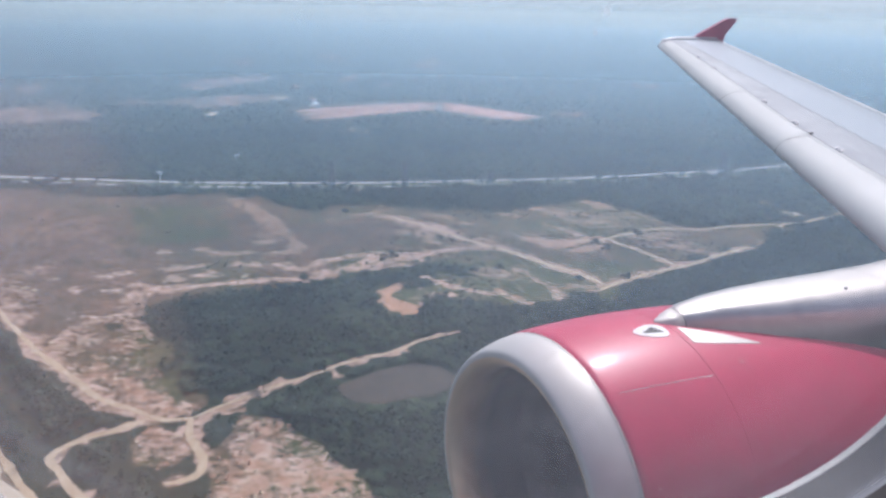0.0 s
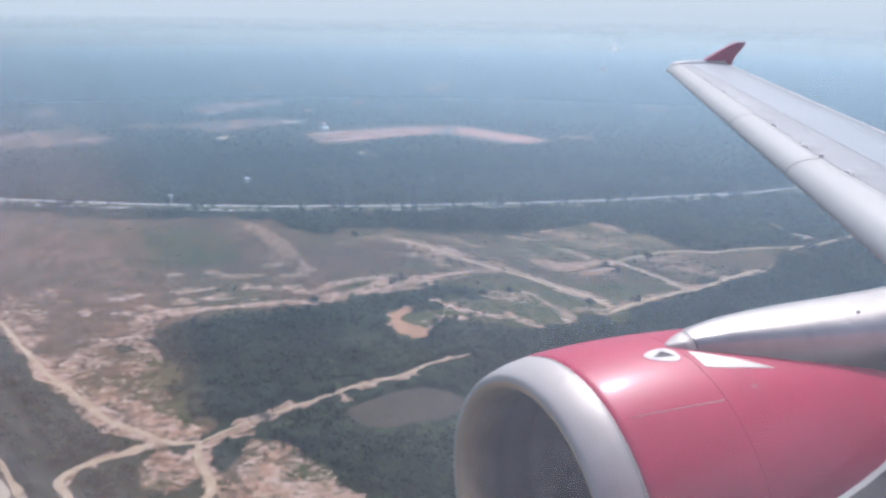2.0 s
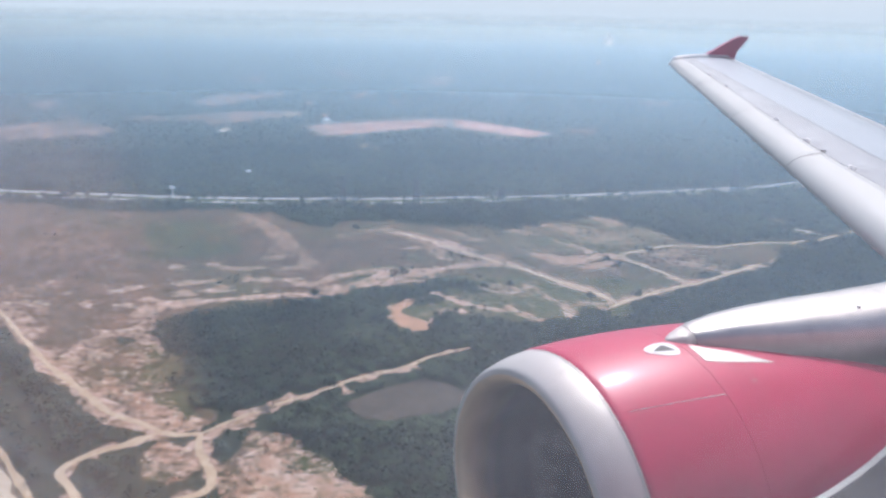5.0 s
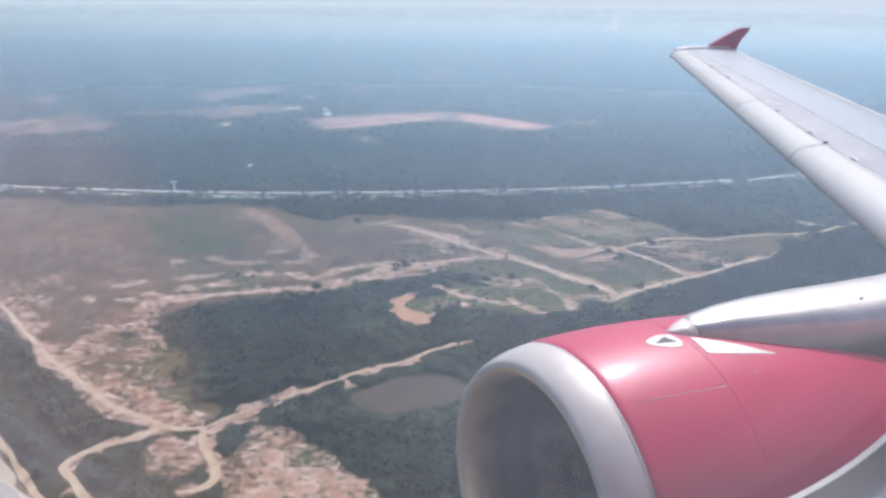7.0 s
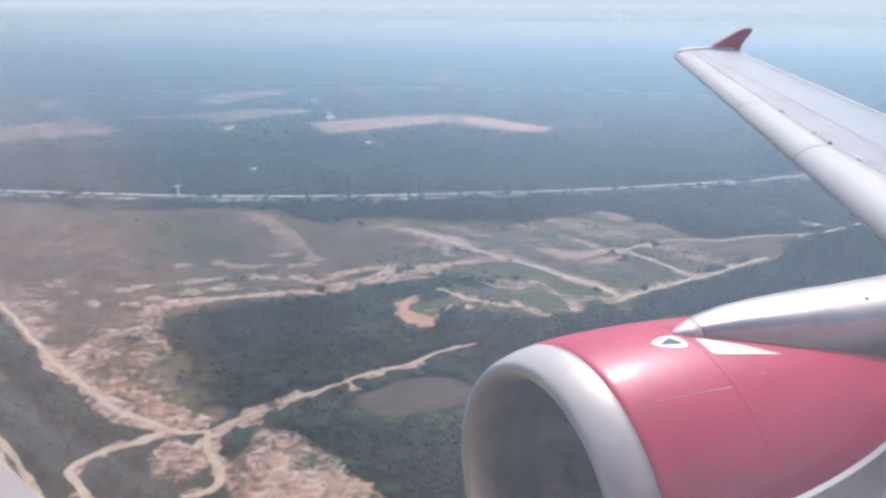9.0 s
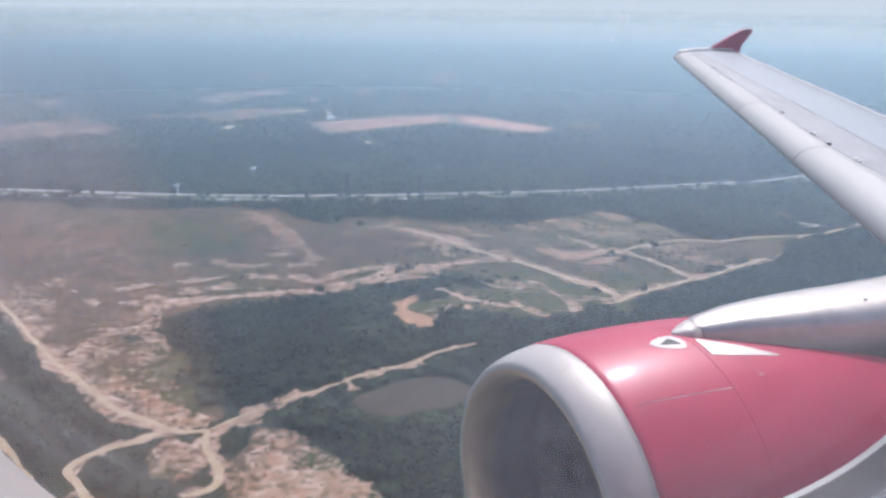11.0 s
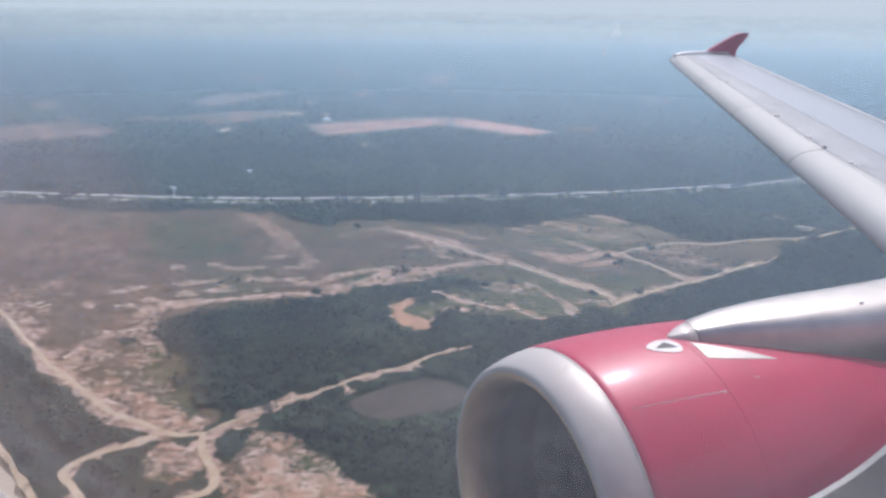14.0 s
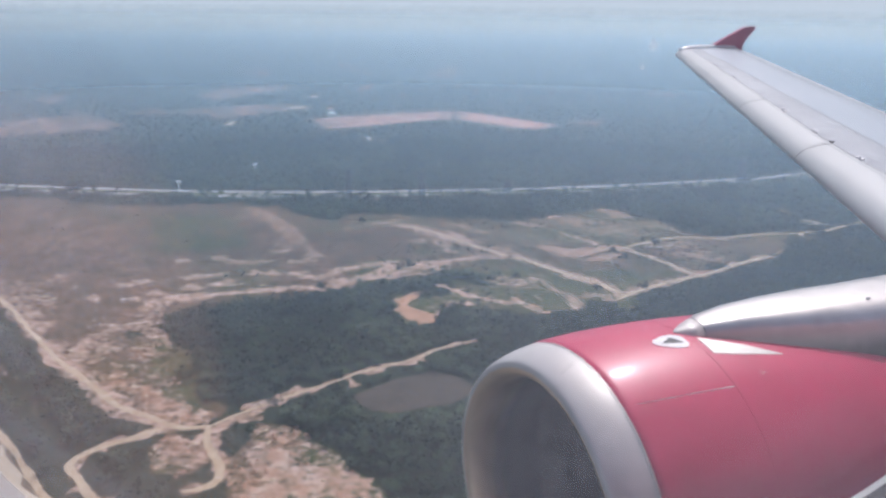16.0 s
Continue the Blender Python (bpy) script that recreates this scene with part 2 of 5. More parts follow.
def ground_mat():
    """Scrub and forest floor, with bare earth where the attribute 'bare' says, ragged by noise."""
    m = mat("forest_floor", (0.02, 0.03, 0.02), (0.042, 0.056, 0.034), 0.02, 0.95, bump=0.4, fine=14.0, spec=0.1)
    t = m.node_tree
    b = t.nodes["Principled BSDF"]
    wood = b.inputs["Base Color"].links[0].from_socket
    co = t.nodes.new("ShaderNodeTexCoord").outputs["Object"]

    def noise(scale, detail, stretch=1.0):
        n = t.nodes.new("ShaderNodeTexNoise")
        n.inputs["Scale"].default_value, n.inputs["Detail"].default_value, n.inputs["Roughness"].default_value = scale, detail, 0.65
        mp = t.nodes.new("ShaderNodeMapping")
        mp.inputs["Rotation"].default_value = (0, 0, radians(-18))
        mp.inputs["Scale"].default_value = (1, stretch, 1)
        t.links.new(co, mp.inputs[0])
        t.links.new(mp.outputs[0], n.inputs["Vector"])
        return n.outputs[0]

    def ramp(src, *stops):
        r = t.nodes.new("ShaderNodeValToRGB")
        r.color_ramp.elements[0].position, r.color_ramp.elements[0].color = stops[0][0], (*stops[0][1], 1)
        r.color_ramp.elements[1].position, r.color_ramp.elements[1].color = stops[-1][0], (*stops[-1][1], 1)
        for p, c in stops[1:-1]:
            r.color_ramp.elements.new(p).color = (*c, 1)
        t.links.new(src, r.inputs[0])
        return r.outputs[0]
    def blend(fac, a, b):
        x = t.nodes.new("ShaderNodeMix")
        x.data_type = "RGBA"
        t.links.new(fac, x.inputs[0])
        t.links.new(a, x.inputs[6])
        t.links.new(b, x.inputs[7])
        return x.outputs[2]

    def spread(name, src, gain, lo, hi):
        """Where an attribute plus noise passes a threshold."""
        at = t.nodes.new("ShaderNodeAttribute")
        at.attribute_name = name
        e = t.nodes.new("ShaderNodeMath")
        e.operation = "MULTIPLY_ADD"
        e.inputs[1].default_value = gain
        t.links.new(src, e.inputs[0])
        t.links.new(at.outputs["Fac"], e.inputs[2])
        n = t.nodes.new("ShaderNodeMath")
        n.operation, n.use_clamp = "MULTIPLY_ADD", True
        n.inputs[1].default_value, n.inputs[2].default_value = 1 / (hi - lo), -lo / (hi - lo)
        t.links.new(e.outputs[0], n.inputs[0])
        return n.outputs[0]
    brown = ramp(noise(0.05, 11), (0.3, (0.06, 0.062, 0.038)), (0.45, (0.105, 0.082, 0.053)), (0.58, (0.155, 0.106, 0.07)), (0.74, (0.25, 0.155, 0.104)))
    green = ramp(noise(0.05, 8), (0.3, (0.045, 0.064, 0.028)), (0.55, (0.08, 0.094, 0.042)), (0.75, (0.14, 0.125, 0.068)))
    scrub = blend(spread("grass", noise(0.06, 8), 1.3, 0.9, 1.4), brown, green)
    grit = ramp(noise(0.2, 9), (0.35, (0.7, 0.72, 0.72)), (0.68, (1.2, 1.18, 1.16)))
    tint = t.nodes.new("ShaderNodeMix")
    tint.data_type, tint.blend_type = "RGBA", "MULTIPLY"
    tint.inputs[0].default_value = 1.0
    t.links.new(scrub, tint.inputs[6])
    t.links.new(grit, tint.inputs[7])
    pale = ramp(noise(0.09, 10), (0.32, (0.27, 0.18, 0.105)), (0.5, (0.455, 0.315, 0.245)), (0.68, (0.61, 0.485, 0.405)))
    clay = ramp(noise(0.12, 9), (0.34, (0.3, 0.17, 0.105)), (0.5, (0.43, 0.275, 0.195)), (0.68, (0.6, 0.475, 0.38)))
    sand = blend(spread("clay", noise(0.1, 6), 0.8, 0.75, 1.05), pale, clay)
    land = blend(spread("sand", noise(0.2, 12, 1.3), 2.4, 1.42, 1.85), tint.outputs[2], sand)

    at = t.nodes.new("ShaderNodeAttribute")
    at.attribute_name = "bare"
    edge = t.nodes.new("ShaderNodeMath")
    edge.operation = "MULTIPLY_ADD"
    t.links.new(noise(0.09, 5), edge.inputs[0])
    edge.inputs[1].default_value = 0.9
    t.links.new(at.outputs["Fac"], edge.inputs[2])
    cut = ramp(edge.outputs[0], (0.86, (0, 0, 0)), (1.0, (1, 1, 1)))
    mix2 = t.nodes.new("ShaderNodeMix")
    mix2.data_type = "RGBA"
    t.links.new(cut, mix2.inputs[0])
    t.links.new(wood, mix2.inputs[6])
    t.links.new(land, mix2.inputs[7])
    t.links.new(mix2.outputs[2], b.inputs["Base Color"])
    return m


M = {
    "ground": ground_mat(),
    "leaf": mat("tree_foliage", (0.03, 0.05, 0.036), (0.08, 0.108, 0.066), 0.05, 0.85, fine=10, spec=0.12, tone="tone"),
    "palm": mat("palm_frond", (0.028, 0.048, 0.03), (0.07, 0.1, 0.055), 0.05, 0.85, fine=10, spec=0.12, tone="tone"),
    "trunk": mat("bark", (0.09, 0.07, 0.05), (0.2, 0.16, 0.12), 0.6, 0.9),
    "dirt": mat("pale_dirt_road", (0.36, 0.255, 0.16), (0.58, 0.49, 0.36), 0.1, 0.95, bump=0.1, spec=0.1),
    "orange": mat("orange_laterite", (0.3, 0.18, 0.105), (0.56, 0.34, 0.23), 0.12, 0.95, bump=0.1, spec=0.1),
    "red": mat("red_laterite", (0.5, 0.25, 0.18), (0.72, 0.46, 0.37), 0.03, 0.95, bump=0.1, spec=0.1),
    "brick": mat("broken_brick_clay", (0.26, 0.14, 0.09), (0.48, 0.3, 0.21), 0.3, 0.95, spec=0.1),
    "sand": mat("pale_sand", (0.4, 0.34, 0.26), (0.58, 0.51, 0.41), 0.025, 0.95, bump=0.15, spec=0.1, fine=12),
    "burnt": mat("dry_cut_field", (0.11, 0.095, 0.075), (0.22, 0.185, 0.14), 0.02, 0.95, bump=0.2, spec=0.1, fine=12),
    "cleared": mat("far_cleared_earth", (0.07, 0.07, 0.055), (0.44, 0.27, 0.21), 0.014, 0.95, spec=0.1, fine=5, contrast=(0.43, 0.6)),
    "grey": mat("grey_tilled_earth", (0.06, 0.054, 0.042), (0.115, 0.097, 0.076), 0.06, 0.95, bump=0.1, spec=0.1, fine=14),
    "quarry": mat("quarry_earth", (0.16, 0.15, 0.14), (0.6, 0.52, 0.43), 0.03, 0.95, bump=0.6, spec=0.1, fine=7, contrast=(0.4, 0.6)),
    "asphalt": mat("sunlit_concrete_highway", (0.36, 0.36, 0.35), (0.48, 0.48, 0.47), 0.05, 0.8, spec=0.3),
    "verge": mat("grass_verge", (0.07, 0.09, 0.04), (0.14, 0.15, 0.07), 0.04, 0.95, spec=0.1),
    "steel": mat("weathered_steel", (0.08, 0.085, 0.09), (0.16, 0.165, 0.17), 0.5, 0.6, metal=0.3),
    "panel": mat("white_sheet_panel", (0.7, 0.7, 0.7), (0.82, 0.82, 0.82), 0.3, 0.5),
    "blue": mat("blue_roof_sheet", (0.2, 0.3, 0.45), (0.3, 0.42, 0.58), 0.3, 0.5),
    "redpaint": mat("red_aircraft_paint", (0.5, 0.012, 0.072), (0.64, 0.026, 0.108), 1.4, 0.42, spec=0.4, coat=0.14, fine=4),
    "silver": mat("bare_aluminium_skin", (0.42, 0.41, 0.4), (0.6, 0.585, 0.57), 1.1, 0.34, metal=0.97, fine=9, bump=0.006),
    "lip": mat("aluminium_intake_lip", (0.56, 0.535, 0.505), (0.7, 0.675, 0.645), 1.6, 0.46, metal=0.3, fine=7),
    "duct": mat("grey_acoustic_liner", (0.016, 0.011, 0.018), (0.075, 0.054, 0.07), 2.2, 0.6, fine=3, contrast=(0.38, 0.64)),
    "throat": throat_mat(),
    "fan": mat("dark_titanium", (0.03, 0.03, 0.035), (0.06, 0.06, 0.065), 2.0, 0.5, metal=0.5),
    "slat": mat("pale_grey_slat_paint", (0.445, 0.475, 0.465), (0.545, 0.575, 0.565), 1.5, 0.45, spec=0.5, fine=7),
    "joint": mat("black_joint_shadow", (0.015, 0.015, 0.015), (0.03, 0.03, 0.03), 3.0, 1.0, spec=0.0),
    "wingpaint": mat("light_grey_wing_paint", (0.36, 0.43, 0.48), (0.44, 0.51, 0.56), 0.7, 0.35, spec=0.5, fine=10),
    "wingstrip": mat("mid_grey_wing_panel", (0.24, 0.27, 0.3), (0.41, 0.45, 0.48), 1.6, 0.45, spec=0.5, fine=5, contrast=(0.35, 0.65)),
    "redseam": mat("shadowed_red_joint", (0.46, 0.011, 0.064), (0.58, 0.022, 0.095), 3.0, 0.6),
    "softseam": mat("grey_sealant", (0.12, 0.125, 0.14), (0.18, 0.185, 0.2), 3.0, 0.7),
    "seam": mat("dark_sealant", (0.05, 0.05, 0.05), (0.1, 0.1, 0.1), 3.0, 0.7),
    # hull and belly are unseen; tones set for reflections in pylon and cowl
    "hull": mat("dull_red_hull_paint", (0.48, 0.2, 0.215), (0.56, 0.235, 0.25), 1.2, 0.4, spec=0.4),
    "belly": mat("grey_belly_paint", (0.26, 0.24, 0.245), (0.33, 0.31, 0.315), 1.2, 0.45, spec=0.4),
    "white": mat("white_aircraft_paint", (0.76, 0.76, 0.76), (0.82, 0.82, 0.82), 2.0, 0.35, spec=0.5),
    "black": mat("black_paint", (0.02, 0.02, 0.02), (0.04, 0.04, 0.04), 2.0, 0.5),
    "fence": mat("dark_red_paint", (0.42, 0.045, 0.13), (0.5, 0.065, 0.16), 1.0, 0.35, spec=0.5),
    "cabin": mat("grey_cabin_plastic", (0.5, 0.5, 0.5), (0.6, 0.6, 0.6), 3.0, 0.6, fine=20),
    "gasket": mat("dark_rubber_gasket", (0.025, 0.025, 0.03), (0.05, 0.05, 0.055), 5.0, 0.6),
    "carpet": mat("dark_blue_carpet", (0.03, 0.035, 0.05), (0.06, 0.065, 0.09), 8.0, 0.95),
    "reflected_red": mat("brown_red_reflector_leather", (0.36, 0.14, 0.06), (0.45, 0.185, 0.085), 4.0, 0.6),
    "pane": pane_mat(),
    "smudge": haze_mat("dried_smudge", (0.7, 0.72, 0.75), 0.35, -9, -8, 99, 90),
}


# ---- mesh helpers ----
def obj(name, bm, material, parent=None, label="", smooth=False):
    me = bpy.data.meshes.new(name)
    bm.normal_update()
    bm.to_mesh(me)
    bm.free()
    me.materials.append(material)
    if smooth:
        me.shade_smooth()
    ob = new(name, me)
    ob.parent = parent
    if label:
        ob["label"] = label
    return ob


def part(name, bm, material, parent, label="", smooth=False):
    return obj(name, bm, material, parent, label, smooth)


def loft(rings, closed=True, caps=False):
    bm = bmesh.new()
    vs = [[bm.verts.new(p) for p in r] for r in rings]
    n = len(rings[0])
    for a, b in zip(vs, vs[1:]):
        for i in range(n if closed else n - 1):
            j = (i + 1) % n
            bm.faces.new((a[i], a[j], b[j], b[i]))
    if caps:
        bm.faces.new(vs[0][::-1])
        bm.faces.new(vs[-1])
    bmesh.ops.recalc_face_normals(bm, faces=bm.faces)
    return bm


def box(x0, x1, y0, y1, z0, z1, bevel=0.0):
    bm = bmesh.new()
    bmesh.ops.create_cube(bm, size=1)
    for v in bm.verts:
        v.co = Vector(((x0 + x1) / 2 + v.co.x * (x1 - x0), (y0 + y1) / 2 + v.co.y * (y1 - y0), (z0 + z1) / 2 + v.co.z * (z1 - z0)))
    if bevel:
        bmesh.ops.bevel(bm, geom=bm.edges[:], offset=bevel, segments=2, affect="EDGES", profile=0.5)
    return bm


def beam(bm, p, q, r):
    p, q = Vector(p), Vector(q)
    m = Matrix.Translation((p + q) / 2) @ (q - p).to_track_quat("Z", "Y").to_matrix().to_4x4()
    bmesh.ops.create_cone(bm, cap_ends=True, segments=6, radius1=r, radius2=r, depth=(q - p).length, matrix=m)


def spline(points, step=4.0):
    """A smooth line through a few control points."""
    p = [Vector((*a[:2], 0)) for a in points]
    p = [p[0] * 2 - p[1]] + p + [p[-1] * 2 - p[-2]]
    out = []
    for a, b, c, d in zip(p, p[1:], p[2:], p[3:]):
        n = max(2, int((c - b).length / step))
        for i in range(n):
            t = i / n
            out.append(0.5 * ((2 * b) + (c - a) * t + (2 * a - 5 * b + 4 * c - d) * t * t + (3 * b - a - 3 * c + d) * t ** 3))
    return out + [p[-2]]


def ribbon(points, width, z, ragged=0.3, side=0.0, thick=0.12, step=4.0):
    """A road bed along a line: flat top with sloping shoulders."""
    line = spline(points, step)
    rings = []
    for i, c in enumerate(line):
        d = (line[min(i + 1, len(line) - 1)] - line[max(i - 1, 0)]).normalized()
        n = Vector((-d.y, d.x, 0))
        wl = width / 2 * (1 + ragged * noise.noise(c * 0.07 + Vector((3, 0, 0))) + ragged * 0.8 * noise.noise(c * 0.33))
        wr = width / 2 * (1 + ragged * noise.noise(c * 0.07 + Vector((0, 9, 0))) + ragged * 0.8 * noise.noise(c * 0.33 + Vector((7, 0, 0))))
        end = min(1.0, 0.35 + 0.13 * min(i, len(line) - 1 - i)) if ragged else 1.0
        wl, wr, c = wl * end, wr * end, c + n * side
        rings.append([c + n * (wl + 0.3) + Vector((0, 0, -0.05)), c + n * wl + Vector((0, 0, z)), c - n * wr + Vector((0, 0, z)), c - n * (wr + 0.3) + Vector((0, 0, -0.05))])
    return loft(rings, closed=False)


def patch(points, z, ragged=4.0, step=6.0):
    """A sheet of ground with a ragged outline."""
    bm = bmesh.new()
    ring = []
    for a, b in zip(points, points[1:] + points[:1]):
        a, b = Vector((*a, 0)), Vector((*b, 0))
        n = max(1, int((b - a).length / step))
        side = Vector((-(b - a).y, (b - a).x, 0)).normalized()
        for i in range(n):
            c = a.lerp(b, i / n)
            ring.append(c + side * ragged * (noise.noise(c * 0.06) + 0.6 * noise.noise(c * 0.21)) + Vector((0, 0, z)))
    top = [bm.verts.new(c) for c in ring]
    low = [bm.verts.new((c.x, c.y, -0.1)) for c in ring]
    bm.faces.new(top)
    for i in range(len(top)):
        j = (i + 1) % len(top)
        bm.faces.new((top[j], top[i], low[i], low[j]))
    bmesh.ops.triangulate(bm, faces=bm.faces[:1])
    bmesh.ops.recalc_face_normals(bm, faces=bm.faces)
    return bm


def mottled(points, z, wide, deep, fill):
    """Bare earth broken up by regrowth: low swells of soil with gaps between them."""
    xs, ys = [c[0] for c in points], [c[1] for c in points]
    gx, gy = np.arange(min(xs) - 12, max(xs) + 12, wide), np.arange(min(ys) - 16, max(ys) + 16, deep)
    bm, corner = bmesh.new(), {}

    def vert(i, j):
        if (i, j) not in corner:
            c = Vector((gx[i], gy[j], 0))
            corner[i, j] = bm.verts.new(c + Vector((noise.noise(c * 0.31) * wide, noise.noise(c * 0.27 + Vector((9, 4, 0))) * deep, z)))
        return corner[i, j]
    for i in range(len(gx) - 1):
        for j in range(len(gy) - 1):
            c = Vector((gx[i], gy[j], 3))
            rough = noise.noise(Vector((c.x * 0.022, c.y * 0.016, z))) + 0.7 * noise.noise(Vector((c.x * 0.07, c.y * 0.045, z)))
            px, py = np.array([c.x + 9 * noise.noise(c * 0.05)]), np.array([c.y + 16 * noise.noise(c * 0.06)])
            if rough > -fill and inside(px, py, points)[0]:
                bm.faces.new((vert(i, j), vert(i + 1, j), vert(i + 1, j + 1), vert(i, j + 1)))
    return bm


def inside(px, py, poly):
    r = np.zeros(px.shape, bool)
    for (x0, y0), (x1, y1) in zip(poly, poly[1:] + poly[:1]):
        if y0 != y1:
            r ^= ((y0 > py) != (y1 > py)) & (px < (x1 - x0) * (py - y0) / (y1 - y0) + x0)
    return r


def near(px, py, line, d):
    """Which points lie within d of a line."""
    r = np.zeros(px.shape, bool)
    for (x0, y0), (x1, y1) in zip(line, line[1:]):
        l2 = (x1 - x0) ** 2 + (y1 - y0) ** 2 or 1.0
        u = np.clip(((px - x0) * (x1 - x0) + (py - y0) * (y1 - y0)) / l2, 0, 1)
        r |= (px - x0 - u * (x1 - x0)) ** 2 + (py - y0 - u * (y1 - y0)) ** 2 < d * d
    return r


def away(px, py, line):
    """How far points lie from a line."""
    r = np.full(px.shape, 1e9)
    for (x0, y0), (x1, y1) in zip(line, line[1:]):
        l2 = (x1 - x0) ** 2 + (y1 - y0) ** 2 or 1.0
        u = np.clip(((px - x0) * (x1 - x0) + (py - y0) * (y1 - y0)) / l2, 0, 1)
        r = np.minimum(r, np.hypot(px - x0 - u * (x1 - x0), py - y0 - u * (y1 - y0)))
    return r


def field(px, py, size, seed):
    """Smooth noise between 0 and 1 over the land."""
    g = np.random.default_rng(seed).random((256, 256))
    u, v = px / size, py / size
    i, j = np.floor(u).astype(int), np.floor(v).astype(int)
    a, b = u - i, v - j
    a, b = a * a * (3 - 2 * a), b * b * (3 - 2 * b)
    i, j, k, l = i % 256, j % 256, (i + 1) % 256, (j + 1) % 256
    return (g[i, j] * (1 - a) + g[k, j] * a) * (1 - b) + (g[i, l] * (1 - a) + g[k, l] * a) * b


def open_land(px, py, polys):
    """Whether points lie in the scrub clearings, whose edges wander."""
    wx, wy = px + 34 * (field(px, py, 38, 31) - 0.5) + 14 * (field(px, py, 13, 33) - 0.5), py + 34 * (field(px, py, 38, 32) - 0.5) + 14 * (field(px, py, 13, 34) - 0.5)
    r = np.zeros(px.shape, bool)
    for poly in polys:
        r |= inside(wx, wy, poly)
    return r


# ---- plan of the land ----
HIGHWAY = [(-2600, 960), (-1300, 845), (-442, 770), (-383, 765), (-325, 761), (-268, 757), (-212, 757), (-157, 758), (-101, 763), (-45, 768), (11, 776), (69, 785), (128, 795), (189, 808), (253, 826), (328, 849), (393, 872), (1300, 1340), (2400, 1960)]
ROADS = {
    "side_road": ([(325, 843), (337, 815), (347, 781)], 2.0, "dirt"),
    "side_end": ([(310, 732), (317, 725), (325, 707)], 5.5, "dirt"),
    "road_a": ([(381, 690), (358, 676), (331, 658), (308, 651), (275, 645), (248, 637), (232, 630), (199, 632), (173, 621), (152, 607), (143, 599), (127, 597), (117, 591)], 3.4, "dirt"),
    "spur": ([(309, 651), (303, 643), (308, 630)], 4.5, "dirt"),
    "loop": ([(148, 602), (152, 589), (162, 574), (171, 561), (177, 551), (183, 540)], 3.2, "dirt"),
    "road_b": ([(254, 586), (234, 572), (212, 555), (190, 539), (170, 528), (151, 516), (128, 499), (116, 487)], 3.6, "dirt"),
    "diagonal": ([(-39, 659), (-24, 649), (-4, 633), (15, 612), (32, 593), (45, 581), (65, 564), (84, 543), (105, 523), (116, 509), (123, 497)], 3.6, "dirt"),
    "wide_track": ([(44, 573), (27, 568), (10, 563), (-16, 556), (-32, 549), (-48, 536), (-62, 523), (-77, 510), (-90, 500), (-116, 495), (-134, 490), (-162, 482), (-181, 472), (-187, 461)], 3.0, "dirt"),
    "main_road": ([(18, 419), (-1, 407), (-10, 397), (-25, 387), (-37, 380), (-45, 374), (-56, 364), (-66, 357), (-76, 349), (-88, 338), (-99, 327), (-105, 320)], 1.7, "dirt"),
    "main_west": ([(-125, 320), (-135, 310), (-147, 302), (-153, 295), (-155, 286), (-148, 277), (-136, 265), (-120, 249)], 3.6, "dirt"),
    "main_north": ([(-105, 320), (-117, 318), (-126, 322), (-139, 329), (-156, 338), (-170, 352), (-184, 365), (-204, 383), (-225, 406), (-246, 429), (-271, 458), (-313, 500), (-379, 558), (-506, 653)], 3.0, "dirt"),
    "main_south": ([(-106, 320), (-103, 306), (-96, 295), (-91, 285), (-92, 274), (-102, 269)], 3.4, "dirt"),
    "field_edge": ([(-379, 495), (-302, 419), (-253, 353), (-213, 323), (-191, 304), (-172, 283), (-153, 262), (-120, 224), (-72, 166)], 3.0, "dirt"),
    "field_road": ([(-230, 130), (-300, 198), (-335, 232), (-381, 281), (-434, 336), (-493, 410), (-455, 447), (-382, 494)], 3.6, "dirt"),
    "field_track": ([(-462, 439), (-440, 387), (-388, 335), (-375, 307), (-375, 282)], 4, "dirt"),
    "field_cross_track": ([(-375, 307), (-352, 308), (-275, 349), (-257, 347)], 3, "dirt"),
    "tree_row_track": ([(-266, 406), (-231, 375), (-206, 351), (-185, 326), (-167, 302), (-148, 277)], 1.6, "dirt"),
}
CLEARING = [(-681, 719), (-415, 719), (-338, 725), (-255, 718), (-186, 717), (-151, 691), (-120, 677), (-88, 657), (-78, 683), (-41, 700), (-22, 665), (10, 665), (50, 663), (61, 685), (94, 702), (161, 723), (169, 690), (186, 674), (201, 657), (230, 638), (300, 648), (252, 580), (188, 532), (143, 499), (117, 482), (106, 484), (93, 498), (73, 521), (50, 527), (34, 536), (5, 543), (-34, 522), (-52, 495), (-81, 488), (-116, 477), (-144, 471), (-162, 459), (-174, 448), (-168, 424), (-158, 417), (-157, 387), (-149, 361), (-129, 340), (-110, 324), (-122, 319), (-138, 327), (-158, 337), (-182, 359), (-203, 379), (-243, 422), (-269, 447), (-345, 516), (-489, 604)]
GLADE = [(-28, 485), (-16, 498), (0, 503), (5, 519), (29, 523), (49, 525), (73, 520), (99, 489), (83, 465), (62, 459), (45, 468), (31, 475), (9, 467), (4, 455), (-3, 445), (-14, 446), (-23, 455)]
FIELD = [(-493, 410), (-455, 447), (-379, 495), (-302, 419), (-250, 350), (-211, 318), (-191, 302), (-171, 281), (-152, 258), (-115, 220), (-70, 165), (-150, 115), (-232, 132), (-310, 212), (-369, 276), (-429, 333)]
SAND = [(-246, 332), (-210, 313), (-191, 300), (-171, 279), (-152, 256), (-117, 220), (-76, 168), (-152, 122), (-226, 140), (-287, 195), (-306, 227), (-276, 279)]
GREY = [(-43, 351), (-24, 367), (-5, 379), (8, 374), (21, 360), (8, 345), (-19, 335), (-31, 336), (-38, 343)]
